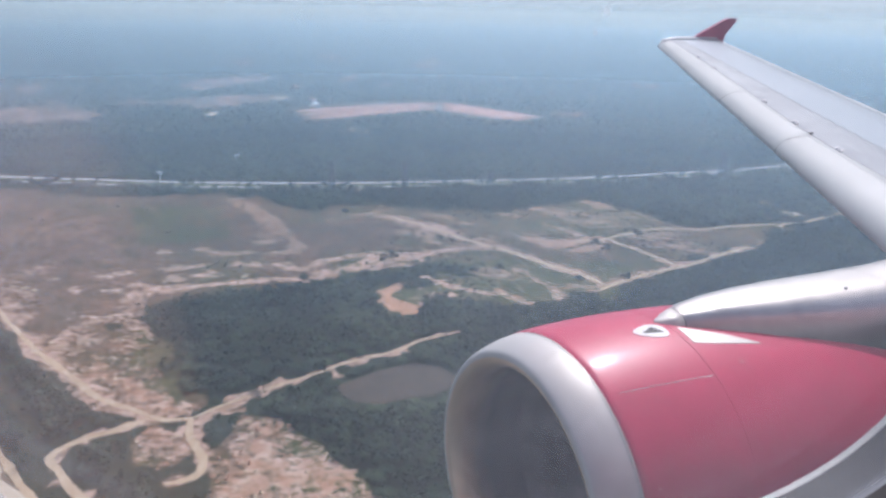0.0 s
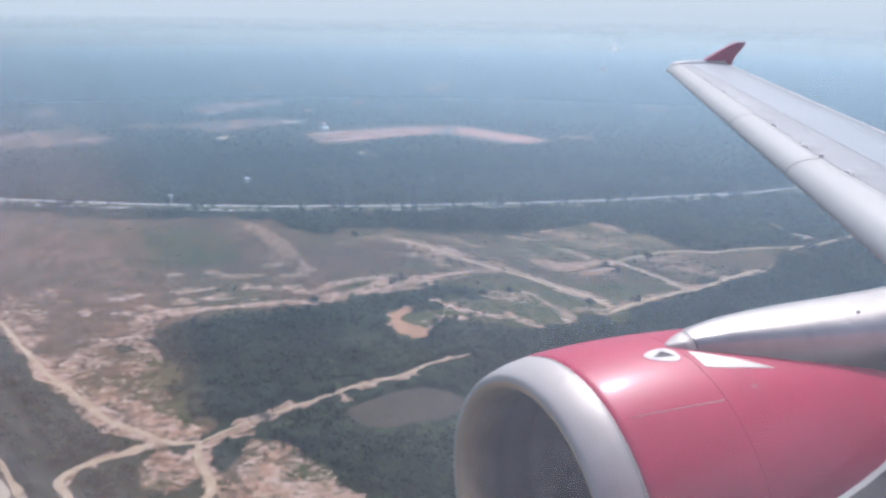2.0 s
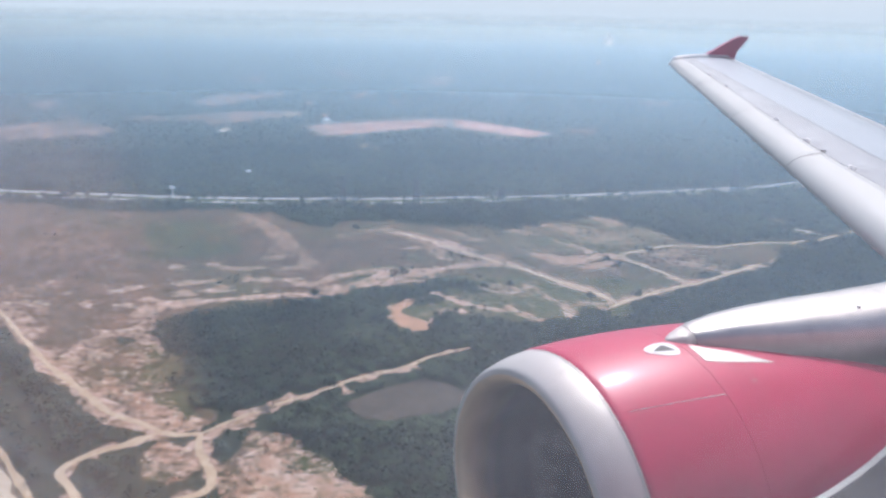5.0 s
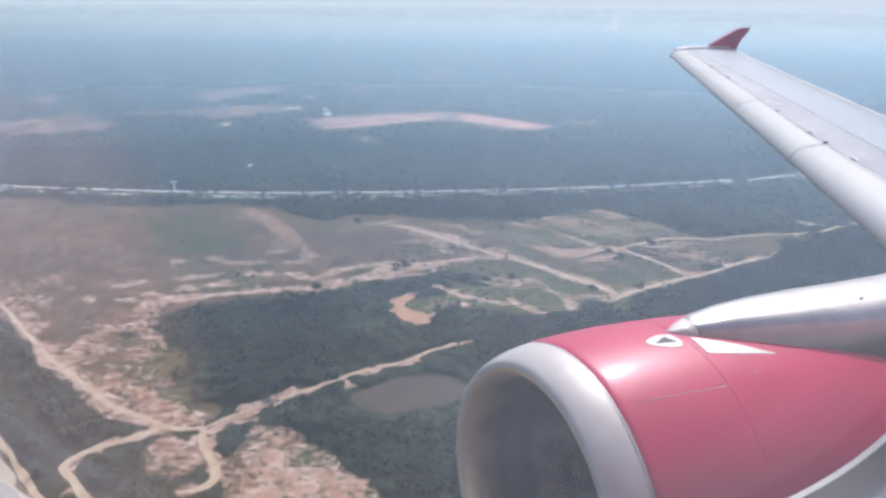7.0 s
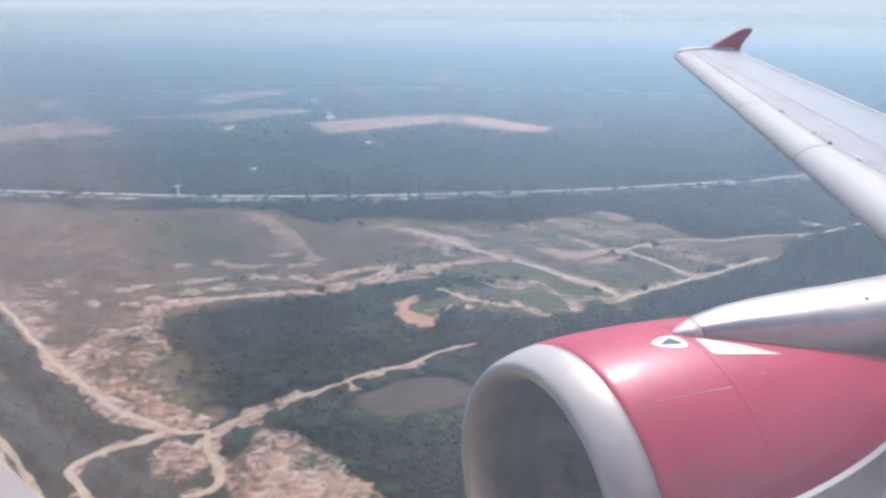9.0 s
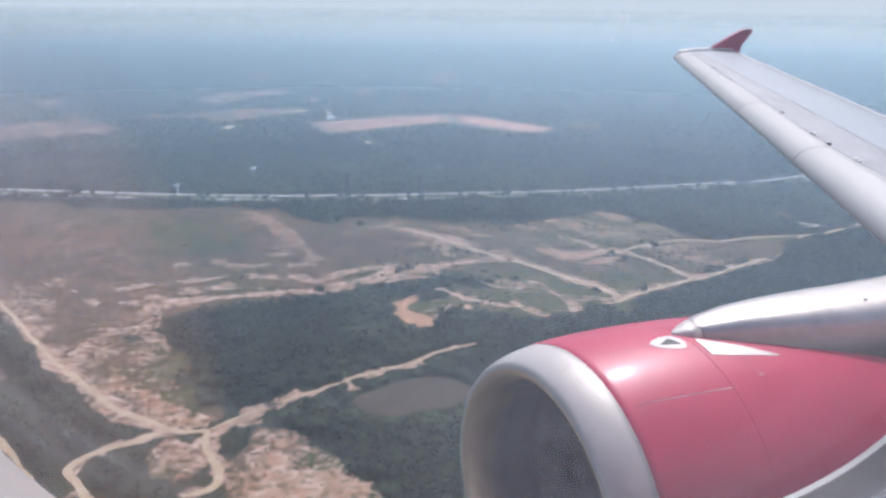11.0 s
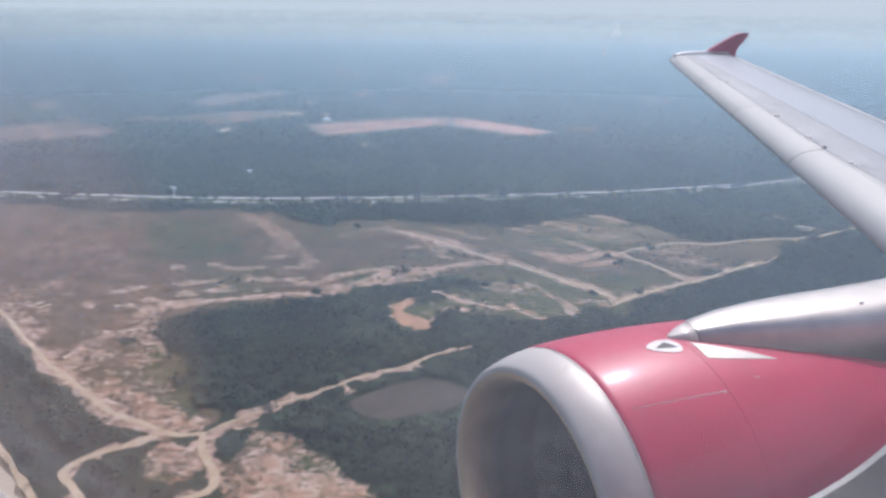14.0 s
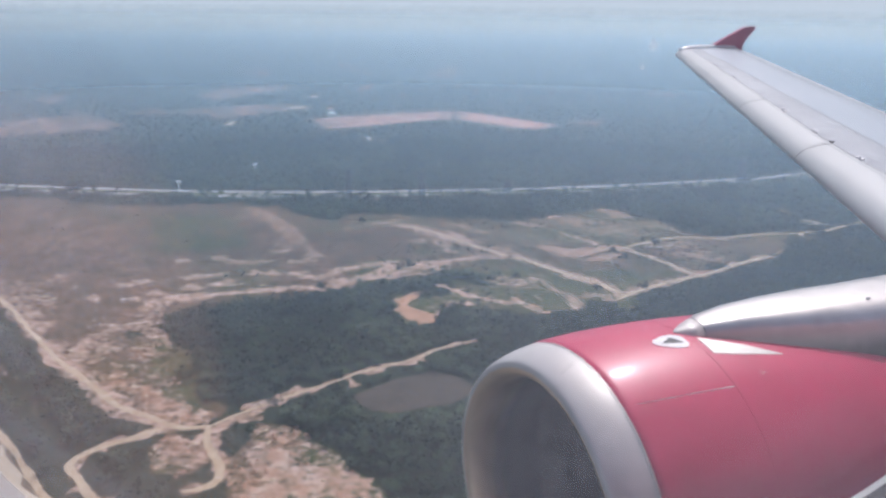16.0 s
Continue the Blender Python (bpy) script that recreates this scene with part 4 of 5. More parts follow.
# ---- woods ----
def tree_shape(seed, leaves, size, trunk=True):
    """Leaf clumps on a few lobes over a tapered trunk, one unit high; quads only."""
    r = np.random.default_rng(seed)
    lobes = r.normal(0, 1, (6, 3)) * (0.17, 0.17, 0.12) + (0, 0, 0.66)
    co, fa = [], []
    for k in range(leaves):
        d = r.normal(0, 1, 3)
        d[2] = abs(d[2]) * 0.9 - 0.25
        d /= np.linalg.norm(d)
        c = lobes[k % 6] + d * 0.19 * r.uniform(0.75, 1.1)
        n = d + r.normal(0, 0.35, 3)
        n /= np.linalg.norm(n)
        u = np.cross(n, (0.3, 0.2, 0.9))
        u /= np.linalg.norm(u)
        v = np.cross(n, u)
        s = size * r.uniform(0.7, 1.25)
        b = len(co)
        co += [c + u * s + n * 0.02, c + v * s * r.uniform(0.6, 1), c - u * s * r.uniform(0.6, 1) - n * 0.04, c - v * s]
        fa.append((b, b + 1, b + 2, b + 3))
    if not trunk:
        return np.array(co), np.array(fa)
    b = len(co)
    for z, q in ((0, 0.035), (0.62, 0.015)):
        co += [np.array((q * math.cos(a), q * math.sin(a), z)) for a in (0, 2.09, 4.19)]
    fa += [(b, b + 1, b + 4, b + 3), (b + 1, b + 2, b + 5, b + 4), (b + 2, b, b + 3, b + 5)]
    return np.array(co), np.array(fa)


def palm_shape(seed):
    """An oil palm: arching fronds round the head of a trunk, one unit high."""
    r = np.random.default_rng(seed)
    co, fa = [], []
    for k in range(15):
        a, rise = k * 2.4 + r.uniform(-0.2, 0.2), r.uniform(0.0, 0.3)
        d, s = np.array((math.cos(a), math.sin(a), 0)), np.array((-math.sin(a), math.cos(a), 0))
        pts = [(0.0, 0.62, 0.02), (0.22, 0.68 + rise, 0.08), (0.42, 0.6 + rise * 0.8, 0.07), (0.56, 0.42 + rise * 0.5, 0.01)]
        b = len(co)
        for out, z, wide in pts:
            co += [d * out + s * wide + (0, 0, z), d * out - s * wide + (0, 0, z)]
        fa += [(b + i, b + i + 1, b + i + 3, b + i + 2) for i in (0, 2, 4)]
    b = len(co)
    for z, q in ((0, 0.04), (0.62, 0.03)):
        co += [np.array((q * math.cos(a), q * math.sin(a), z)) for a in (0, 2.09, 4.19)]
    fa += [(b, b + 1, b + 4, b + 3), (b + 1, b + 2, b + 5, b + 4), (b + 2, b, b + 3, b + 5)]
    return np.array(co), np.array(fa)


def plant(name, shapes, x, y, high, wide, material, seed):
    """One mesh of many plants of a few shapes, each turned and sized at random."""
    r = np.random.default_rng(seed)
    kind, cs, fs, ts, base = r.integers(0, len(shapes), len(x)), [], [], [], 0
    for k, (co, fa) in enumerate(shapes):
        m = kind == k
        n = int(m.sum())
        a = r.uniform(0, 6.283, n)
        c, s = np.cos(a)[:, None], np.sin(a)[:, None]
        p = np.stack([(co[:, 0] * c - co[:, 1] * s) * wide[m][:, None] + x[m][:, None], (co[:, 0] * s + co[:, 1] * c) * wide[m][:, None] + y[m][:, None], co[:, 2] * high[m][:, None] - 0.1], -1)
        cs.append(p.reshape(-1, 3))
        fs.append((fa[None] + (np.arange(n) * len(co))[:, None, None] + base).reshape(-1, 4))
        ts.append(np.repeat(np.clip(r.normal(0.5, 0.15, n) + 0.9 * (field(x[m], y[m], 24, 71) - 0.5) + 0.5 * (field(x[m], y[m], 85, 72) - 0.5), 0, 1), len(co)))
        base += n * len(co)
    return raw(name, np.concatenate(cs), np.concatenate(fs), material, "tone", np.concatenate(ts))


def scatter(near_d, far_d, spread, cell, seed):
    """Jittered places over a sector of land."""
    r = np.random.default_rng(seed)
    xs, ys = np.meshgrid(np.arange(-far_d, far_d, cell), np.arange(60, far_d, cell))
    xs, ys = xs + r.uniform(-0.48, 0.48, xs.shape) * cell, ys + r.uniform(-0.48, 0.48, ys.shape) * cell
    d = np.hypot(xs, ys)
    m = (d > near_d) & (d < far_d) & (np.abs(np.arctan2(xs, ys)) < radians(spread))
    return xs[m] + EAST, ys[m] + NORTH


def over(grid, x, y):
    """A value of the ground's grid at places."""
    return grid[np.clip(np.searchsorted(gy, y), 0, len(gy) - 1), np.clip(np.searchsorted(gx, x), 0, len(gx) - 1)]


def free(x, y, gap=0.0):
    ok = ~near(x, y, HIGHWAY, 15 + gap) & ~near(x, y + 3, HIGHWAY, 13.5)
    ok &= ~open_land(x, y, SCRUB) & (over(worn, x, y) < 0.36) & (over(worn, x, y + 4) < 0.4)
    ok &= ~near(x, y, ROADS["main_road"][0][7:], 8) & ~near(x, y, [(-15, 390), (-12, 393)], 4) & ~near(x, y, [(-44, 368), (-41, 371)], 4.5) & ~near(x, y, [(-85, 326), (-82, 329)], 6)
    for poly in (GREY, ORANGE, RUBBLE, WHITE, YARD, WASTE):
        ok &= ~inside(x, y + 7, poly)
    for poly in BARE:
        ok &= ~inside(x, y, poly)
    for line, width, _ in ROADS.values():
        ok &= ~near(x, y, line, width / 2 + 3 + gap) & ~near(x, y + 6, line, width / 2 + 3)
    return ok


shapes = [tree_shape(k, 42, 0.1) for k in range(6)]
palms = [palm_shape(k) for k in range(4)]
low = [tree_shape(20 + k, 7, 0.24, False) for k in range(6)]
x, y = scatter(190, 1080, 36, 4.7, 1)
ok = free(x, y)
x, y = x[ok], y[ok]
r = np.random.default_rng(3)
thick = field(x, y, 60, 7)
rim = over(edge, x, y)
keep = r.random(len(x)) < np.clip(0.85 + thick * 0.3, 0, 1) * (1 - 0.7 * rim) * (1 - 0.5 * inside(x, y, OLIVE))
x, y, thick, rim = x[keep], y[keep], thick[keep], rim[keep]
is_palm = (field(x, y, 90, 9) > 0.6) & (r.random(len(x)) < 0.4)
high = (3.4 + 1.9 * r.random(len(x)) * (0.5 + thick)) * (1 - 0.55 * rim)
big = r.random(len(x)) < 0.16
high[big] *= r.uniform(1.2, 1.75, big.sum())
tall = near(x, y, HIGHWAY, 34) & (r.random(len(x)) < 0.22)
high[tall] += r.uniform(2, 7, tall.sum())
t = ~is_palm
tagged(plant("forest", shapes, x[t], y[t], high[t], np.minimum(high[t], 6.5) * r.uniform(1.4, 1.95, t.sum()) * np.where(tall[t], 0.62, 1.0), M["leaf"], 4), "dense dark green secondary forest of small trees", "forest", kind="stuff")
p = is_palm
tagged(plant("palm_grove", palms, x[p], y[p], high[p] * 0.95, np.full(p.sum(), 6.5) * r.uniform(0.8, 1.2, p.sum()), M["palm"], 5), "dark green oil palms with arching fronds", "palms", kind="stuff")
x, y = scatter(1080, 3400, 36, 10.0, 2)
ok = free(x, y) & (r.random(len(x)) < np.clip((3400 - np.hypot(x - EAST, y - NORTH)) / 1200, 0, 1))
x, y = x[ok], y[ok]
high = (2.5 + 3 * r.random(len(x)) * (0.4 + field(x, y, 120, 6))) * np.clip((2250 - np.hypot(x - EAST, y - NORTH)) / 1100, 0.22, 1)
tagged(plant("far_woods", low, x, y, high, np.maximum(high * 2.6, 7.0), M["leaf"], 6), "far hazy blue-green woods", "forest", kind="stuff")
# shrubs over the clearings
x, y = scatter(230, 800, 36, 7.0, 8)
ok = open_land(x, y, SCRUB) & (field(x, y, 35, 12) + 0.25 * r.random(len(x)) + 0.2 * (x > -20) > 0.97)
for line, width, _ in ROADS.values():
    ok &= ~near(x, y, line, width / 2 + 1)
x, y = x[ok], y[ok]
high = r.uniform(0.8, 2.4, len(x))
tagged(plant("shrubs", low, x, y, high, high * 2.2, M["leaf"], 9), "low green shrubs scattered over bare ground", "shrubs", kind="stuff")


def lone_tree(seed):
    """A single tree: tapered trunk with limbs, and a crown of leaf clumps."""
    tree = new("tree")
    bm = bmesh.new()
    bmesh.ops.create_cone(bm, cap_ends=True, segments=7, radius1=0.28, radius2=0.12, depth=5.5, matrix=Matrix.Translation((0, 0, 2.6)))
    for k in range(5):
        a = k * 1.26
        beam(bm, (0, 0, 3.5 + k * 0.35), (1.6 * math.cos(a), 1.6 * math.sin(a), 5.6 + k * 0.3), 0.07)
    part("trunk", bm, M["trunk"], tree)
    co, fa = tree_shape(seed, 120, 0.075)
    crown = raw("crown", co[:480] * (9, 9, 9), fa[:120], M["leaf"], "tone", np.full(480, 0.35))
    crown.parent = tree
    return tagged(tree, "lone dark green tree beside a dirt road", "tree", "lone trees")


rng = random.Random(11)
first = [lone_tree(40), lone_tree(41)]
spots = [(-79, 490), (-29, 530), (-79, 347), (17, 515), (133, 575), (172, 597), (33, 510), (-41, 688), (107, 498), (-23, 539), (240, 627), (135, 499), (-81, 344), (-54, 363), (53, 518), (136, 557), (-72, 651), (-129, 418), (-199, 348), (-223, 379)]
for k, (x, y) in enumerate(spots):
    m = pose(x + rng.uniform(-3, 3), y + rng.uniform(-3, 3), 0, 0, 0, rng.uniform(0, 360))
    if k < 2:
        first[k].matrix_basis = m
    else:
        copy_thing(first[k % 2], m)


# ---- masts and boards along the highway ----
def tower(x, y, high):
    ob = tagged(new("lattice_tower"), "tall dark steel lattice tower beside the highway", "tower", "lattice towers")
    ob.matrix_basis = pose(x, y, 0, 0, 0, 15)
    for sx, sy in ((-1, -1), (1, -1), (1, 1), (-1, 1)):
        bm = bmesh.new()
        beam(bm, (sx * 2.2, sy * 2.2, 0), (sx * 0.7, sy * 0.7, high), 0.85)
        part("leg", bm, M["steel"], ob)
    for k in range(7):
        z0, z1 = k * high / 7, (k + 1) * high / 7
        a, b = 2.2 - 1.5 * k / 7, 2.2 - 1.5 * (k + 1) / 7
        bm = bmesh.new()
        for (sx, sy), (tx, ty) in (((-1, -1), (1, -1)), ((1, -1), (1, 1)), ((1, 1), (-1, 1)), ((-1, 1), (-1, -1))):
            beam(bm, (sx * a, sy * a, z0), (tx * b, ty * b, z1), 0.4)
            beam(bm, (tx * a, ty * a, z0), (sx * b, sy * b, z1), 0.4)
        part("bracing", bm, M["steel"], ob)
    for k in range(2):
        bm = bmesh.new()
        beam(bm, (-5, 0, high * (0.8 + 0.15 * k)), (5, 0, high * (0.8 + 0.15 * k)), 0.25)
        part("crossarm", bm, M["steel"], ob)


for x, y, z in ((-93, 752, 28), (-22, 766, 24), (64, 783, 12), (316, 829, 28), (321, 834, 22), (590, 945, 22)):
    tower(x, y, z)


def billboard(x, y, high, wide, turn):
    ob = tagged(new("billboard"), "white billboard on a single steel post", "billboard", "billboards")
    ob.matrix_basis = pose(x, y, 0, 0, 0, turn)
    bm = bmesh.new()
    beam(bm, (0, 0, 0), (0, 0, high), 0.5)
    part("post", bm, M["panel"], ob)
    part("board", box(-wide / 2, wide / 2, -0.4, 0.4, high, high + wide * 0.35, 0.05), M["panel"], ob)


for args in ((-6, 885, 7, 2.5, 10), (-211, 861, 7, 6, 20), (-264, 765, 9, 6, -10), (-634, 822, 15, 17, 15)):
    billboard(*args)
toll = tagged(new("toll_building"), "long low building with a blue sheet roof", "building")
toll.matrix_basis = pose(-668, 800, 0, 0, 0, 30)
part("wall", box(-16, 16, -6, 6, 0, 5), M["panel"], toll)
bm = bmesh.new()
pts = [(-18, -9, 5), (18, -9, 5), (18, 9, 5), (-18, 9, 5), (-18, 0, 8), (18, 0, 8)]
v = [bm.verts.new(c) for c in pts]
for f in ((0, 1, 5, 4), (2, 3, 4, 5), (0, 4, 3), (1, 2, 5), (3, 2, 1, 0)):
    bm.faces.new([v[i] for i in f])
part("roof", bm, M["blue"], toll)


def house(x, y, long, turn, roof):
    ob = tagged(new("house"), "small pale far house with a pitched roof", "house", "far houses")
    ob.matrix_basis = pose(x, y, 0, 0, 0, turn)
    part("wall", box(-long / 2, long / 2, -3.5, 3.5, 0, 3.2), M["panel"], ob)
    bm = bmesh.new()
    v = [bm.verts.new(c) for c in ((-long / 2 - 0.6, -4.2, 3.1), (long / 2 + 0.6, -4.2, 3.1), (long / 2 + 0.6, 4.2, 3.1), (-long / 2 - 0.6, 4.2, 3.1), (-long / 2 - 0.6, 0, 5.2), (long / 2 + 0.6, 0, 5.2))]
    for f in ((0, 1, 5, 4), (2, 3, 4, 5), (0, 4, 3), (1, 2, 5), (3, 2, 1, 0)):
        bm.faces.new([v[i] for i in f])
    part("roof", bm, M[roof], ob)


for k, (x, y) in enumerate(((-196, 1340), (-186, 1290), (-250, 1500), (-105, 1760), (-40, 1850), (60, 1900), (-330, 1620), (150, 1780), (-420, 1450), (-20, 2250), (120, 2300))):
    house(x, y, 8 + 3 * (k % 3), 25 * k, "panel" if k % 2 else "red")

# ---- haze ----
def ring_sheet(name, radius, top, material, label, n=96, rows=6):
    bm = loft([[(EAST + radius * math.cos(2 * math.pi * k / n), NORTH + radius * math.sin(2 * math.pi * k / n), top * j / rows) for k in range(n)] for j in range(rows + 1)])
    return tagged(obj(name, bm, material, smooth=True), label, "haze", kind="structure")


LID = 190.0     # top of the haze layer, just under the aircraft
# tinted translucent sheets stand in for air haze, cut low to clear the horizon
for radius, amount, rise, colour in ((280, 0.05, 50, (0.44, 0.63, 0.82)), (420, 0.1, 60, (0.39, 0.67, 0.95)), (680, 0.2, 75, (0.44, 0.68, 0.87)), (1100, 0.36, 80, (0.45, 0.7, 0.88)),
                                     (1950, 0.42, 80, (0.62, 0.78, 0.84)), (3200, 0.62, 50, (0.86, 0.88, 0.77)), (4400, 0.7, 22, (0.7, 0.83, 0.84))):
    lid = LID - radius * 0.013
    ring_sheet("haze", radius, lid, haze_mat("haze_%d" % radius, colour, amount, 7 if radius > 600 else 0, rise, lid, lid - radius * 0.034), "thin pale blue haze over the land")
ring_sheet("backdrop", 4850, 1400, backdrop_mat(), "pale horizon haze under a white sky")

# ---- the airliner ----
# local axes: x aft, y outboard to the wing's tip, z up, from the eye
plane = tagged(new("airliner"), "red airliner with red engine and silver pylon in flight", "aircraft")
plane.matrix_basis = pose(EAST, NORTH, HEIGHT, 0, 0, HEADING)
EC, EA = Vector((2.523, 4.054, -3.357)), Vector((0.99915, 0.0406, -0.0065)).normalized()
E1 = EA.cross(Vector((0, 0, 1))).normalized()
E2 = E1.cross(EA)


def on_engine(s, r, a):
    """A point of the nacelle: s along its axis, at radius r and angle a from the top, inboard positive."""
    if s < 0.05:
        s -= 0.062 * min(1.0, (0.05 - s) / 0.25) * max(0.0, -math.sin(a)) ** 1.5     # the outboard side of the intake stands forward
    return EC + EA * s + E2 * (r * math.cos(a)) + E1 * (-r * math.sin(a)) * -1


def revolve(profile, n=128, a0=0.0, a1=2 * math.pi):
    full = abs(a1 - a0 - 2 * math.pi) < 1e-6
    k = n if full else n + 1
    return loft([[on_engine(s, r, a0 + (a1 - a0) * i / n) for i in range(k)] for s, r in profile], closed=full)


def smooth_profile(pts, n=8):
    out = []
    p = [Vector((a, b, 0)) for a, b in pts]
    p = [p[0] * 2 - p[1]] + p + [p[-1] * 2 - p[-2]]
    for a, b, c, d in zip(p, p[1:], p[2:], p[3:]):
        for i in range(n):
            t = i / n
            q = 0.5 * ((2 * b) + (c - a) * t + (2 * a - 5 * b + 4 * c - d) * t * t + (3 * b - a - 3 * c + d) * t ** 3)
            out.append((q.x, q.y))
    return out + [pts[-1]]


COWL = [(0.03, 1.115), (0.05, 1.125), (0.1, 1.133), (0.3, 1.146), (0.6, 1.153), (0.85, 1.15), (1.2, 1.135), (1.7, 1.1), (2.3, 1.03), (2.9, 0.93), (3.3, 0.86)]


def cowl_radius(s):
    return float(np.interp(s, [a for a, _ in COWL], [b for _, b in COWL]))


engine = part("engine", revolve(smooth_profile(COWL[:6])), M["redpaint"], plane, "glossy red fan cowl", True)
part("intake_lip", revolve(smooth_profile([(-0.249, 0.99), (-0.235, 1.035), (-0.15, 1.078), (-0.06, 1.105), (0.026, 1.12)])), M["lip"], engine, "bare aluminium intake lip", True)
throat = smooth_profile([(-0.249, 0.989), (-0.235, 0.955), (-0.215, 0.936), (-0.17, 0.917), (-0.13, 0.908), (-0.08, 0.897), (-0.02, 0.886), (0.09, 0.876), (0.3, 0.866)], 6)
ob = part("intake_throat", revolve(throat), M["throat"], engine, "brown intake throat with shade painted darker inward", True)
# painted intake shade grows with depth behind the lip
ob.data.attributes.new("inner_shade", "FLOAT", "POINT").data.foreach_set("value", np.repeat([(s + 0.249) / 0.55 for s, _ in throat], 128).astype(np.float32))
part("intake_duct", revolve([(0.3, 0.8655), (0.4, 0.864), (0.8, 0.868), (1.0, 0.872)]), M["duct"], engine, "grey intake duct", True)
part("reverser_cowl", revolve(smooth_profile([(0.856, 1.15)] + COWL[6:])), M["redpaint"], engine, "red rear cowl", True)
part("spinner", revolve([(0.45, 0.001), (0.55, 0.07), (0.75, 0.18), (1.0, 0.27)], 48), M["fan"], engine, "dark fan spinner", True)
bm = bmesh.new()
for k in range(30):
    a = k * math.tau / 30
    rows = []
    for r, tw in ((0.25, 0.03), (0.55, 0.07), (0.86, 0.1)):
        rows.append([bm.verts.new(on_engine(0.9 - tw * 0.6, r, a - tw / r * 0.7)), bm.verts.new(on_engine(1.03 + tw * 0.3, r, a + tw / r * 0.7))])
    for p, q in zip(rows, rows[1:]):
        bm.faces.new((p[0], p[1], q[1], q[0]))
part("fan_blades", bm, M["fan"], engine, "dark fan blades")
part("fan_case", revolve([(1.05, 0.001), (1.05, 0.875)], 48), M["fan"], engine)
part("cowl_seam", revolve([(0.8505, 1.145), (0.8515, 1.1506), (0.8538, 1.1506), (0.8548, 1.145)]), M["redseam"], engine, "faint seam between cowls")


def skin(cells, lift, thick=0.0):
    """A small panel lying on the nacelle from (s, angle) corners."""
    bm = bmesh.new()
    n = 10
    a, b, c, d = [Vector(p) for p in cells]
    grid = [[bm.verts.new(on_engine(*(lambda q: (q.x, cowl_radius(q.x) + lift, q.y))(a.lerp(b, i / n).lerp(d.lerp(c, i / n), j / n)))) for i in range(n + 1)] for j in range(n + 1)]
    for j in range(n):
        for i in range(n):
            bm.faces.new((grid[j][i], grid[j][i + 1], grid[j + 1][i + 1], grid[j + 1][i]))
    bmesh.ops.remove_doubles(bm, verts=bm.verts, dist=1e-4)
    bmesh.ops.recalc_face_normals(bm, faces=bm.faces)
    return bm


def plate(corners, lift, rounded=False):
    """A flat-lying plate on the cowl from a ring of (s, angle) corners, with a thin edge."""
    bm = bmesh.new()
    ring = []
    for p, q in zip(corners, corners[1:] + corners[:1]):
        for k in range(4):
            ring.append(Vector(p).lerp(Vector(q), k / 4))
    for _ in range(5 if rounded else 0):
        ring = [(ring[k - 1] + ring[k] * 2 + ring[(k + 1) % len(ring)]) / 4 for k in range(len(ring))]
    mid = sum(ring, Vector((0, 0))) / len(ring)
    at = lambda q, up: bm.verts.new(on_engine(q.x, cowl_radius(q.x) + up, q.y))
    top, low, half, c = [at(q, lift) for q in ring], [at(q, -0.004) for q in ring], [at(q.lerp(mid, 0.5), lift) for q in ring], at(mid, lift)
    for k in range(len(ring)):
        m = (k + 1) % len(ring)
        bm.faces.new((low[k], low[m], top[m], top[k]))
        bm.faces.new((top[k], top[m], half[m], half[k]))
        bm.faces.new((half[k], half[m], c))
    bmesh.ops.recalc_face_normals(bm, faces=bm.faces)
    return bm


mark = part("hoist_mark", plate([(0.55, 0.06), (0.58, 0.036), (0.68, 0.0), (0.78, 0.006), (0.815, 0.066), (0.805, 0.13), (0.77, 0.16), (0.7, 0.158), (0.58, 0.11)], 0.004, True), M["white"], engine, "white rounded mark round a hoist point")
part("hoist_point", plate([(0.72, 0.04), (0.768, 0.112), (0.612, 0.088)], 0.008), M["black"], mark, "black triangular hoist recess")
part("fairing_plate", plate([(0.905, 0.085), (0.9, 0.25), (1.05, 0.285), (1.43, 0.345), (1.2, 0.225)], 0.004), M["lip"], engine, "white fairing plate below the pylon")
part("latch_line", plate([(0.04, 0.4685), (0.45, 0.4865), (0.84, 0.499), (0.84, 0.5015), (0.45, 0.488), (0.04, 0.47)], 0.003), M["white"], engine, "thin bright panel edge")
# a small two-line placard, too fine to read
placard = part("placard", plate([(1.125, 0.434), (1.125, 0.4355), (1.14, 0.436), (1.14, 0.4345)], 0.002), M["lip"], engine, "tiny white placard lines")
for row in range(2):
    for k in range(4):
        u, v = 1.11 + 0.014 * k + 0.004 * row, 0.442 + 0.011 * row + 0.0005 * k
        part("bar", plate([(u, v), (u, v + 0.0028), (u + 0.009, v + 0.003), (u + 0.009, v + 0.0002)], 0.002), M["lip"], placard)
bm = bmesh.new()
for k in range(150):
    a = -0.4 + k * 0.02
    p = on_engine(0.012, 1.1185, a)
    bmesh.ops.create_icosphere(bm, subdivisions=1, radius=0.0055, matrix=Matrix.Translation(p))
part("rivets", bm, M["softseam"], engine, "row of rivets behind the lip")
for k in range(8):
    s = -0.2 + 0.022 * k
    r = float(np.interp(s, [-0.25, -0.235, -0.15, -0.06, 0.026], [0.99, 1.035, 1.078, 1.105, 1.12]))
    bm = bmesh.new()
    beam(bm, on_engine(s, r, 0.1 - 0.01 * k), on_engine(s + 0.006, r + 0.002, 0.116 - 0.01 * k), 0.0022)
    part("lip_vent", bm, M["seam"], engine)

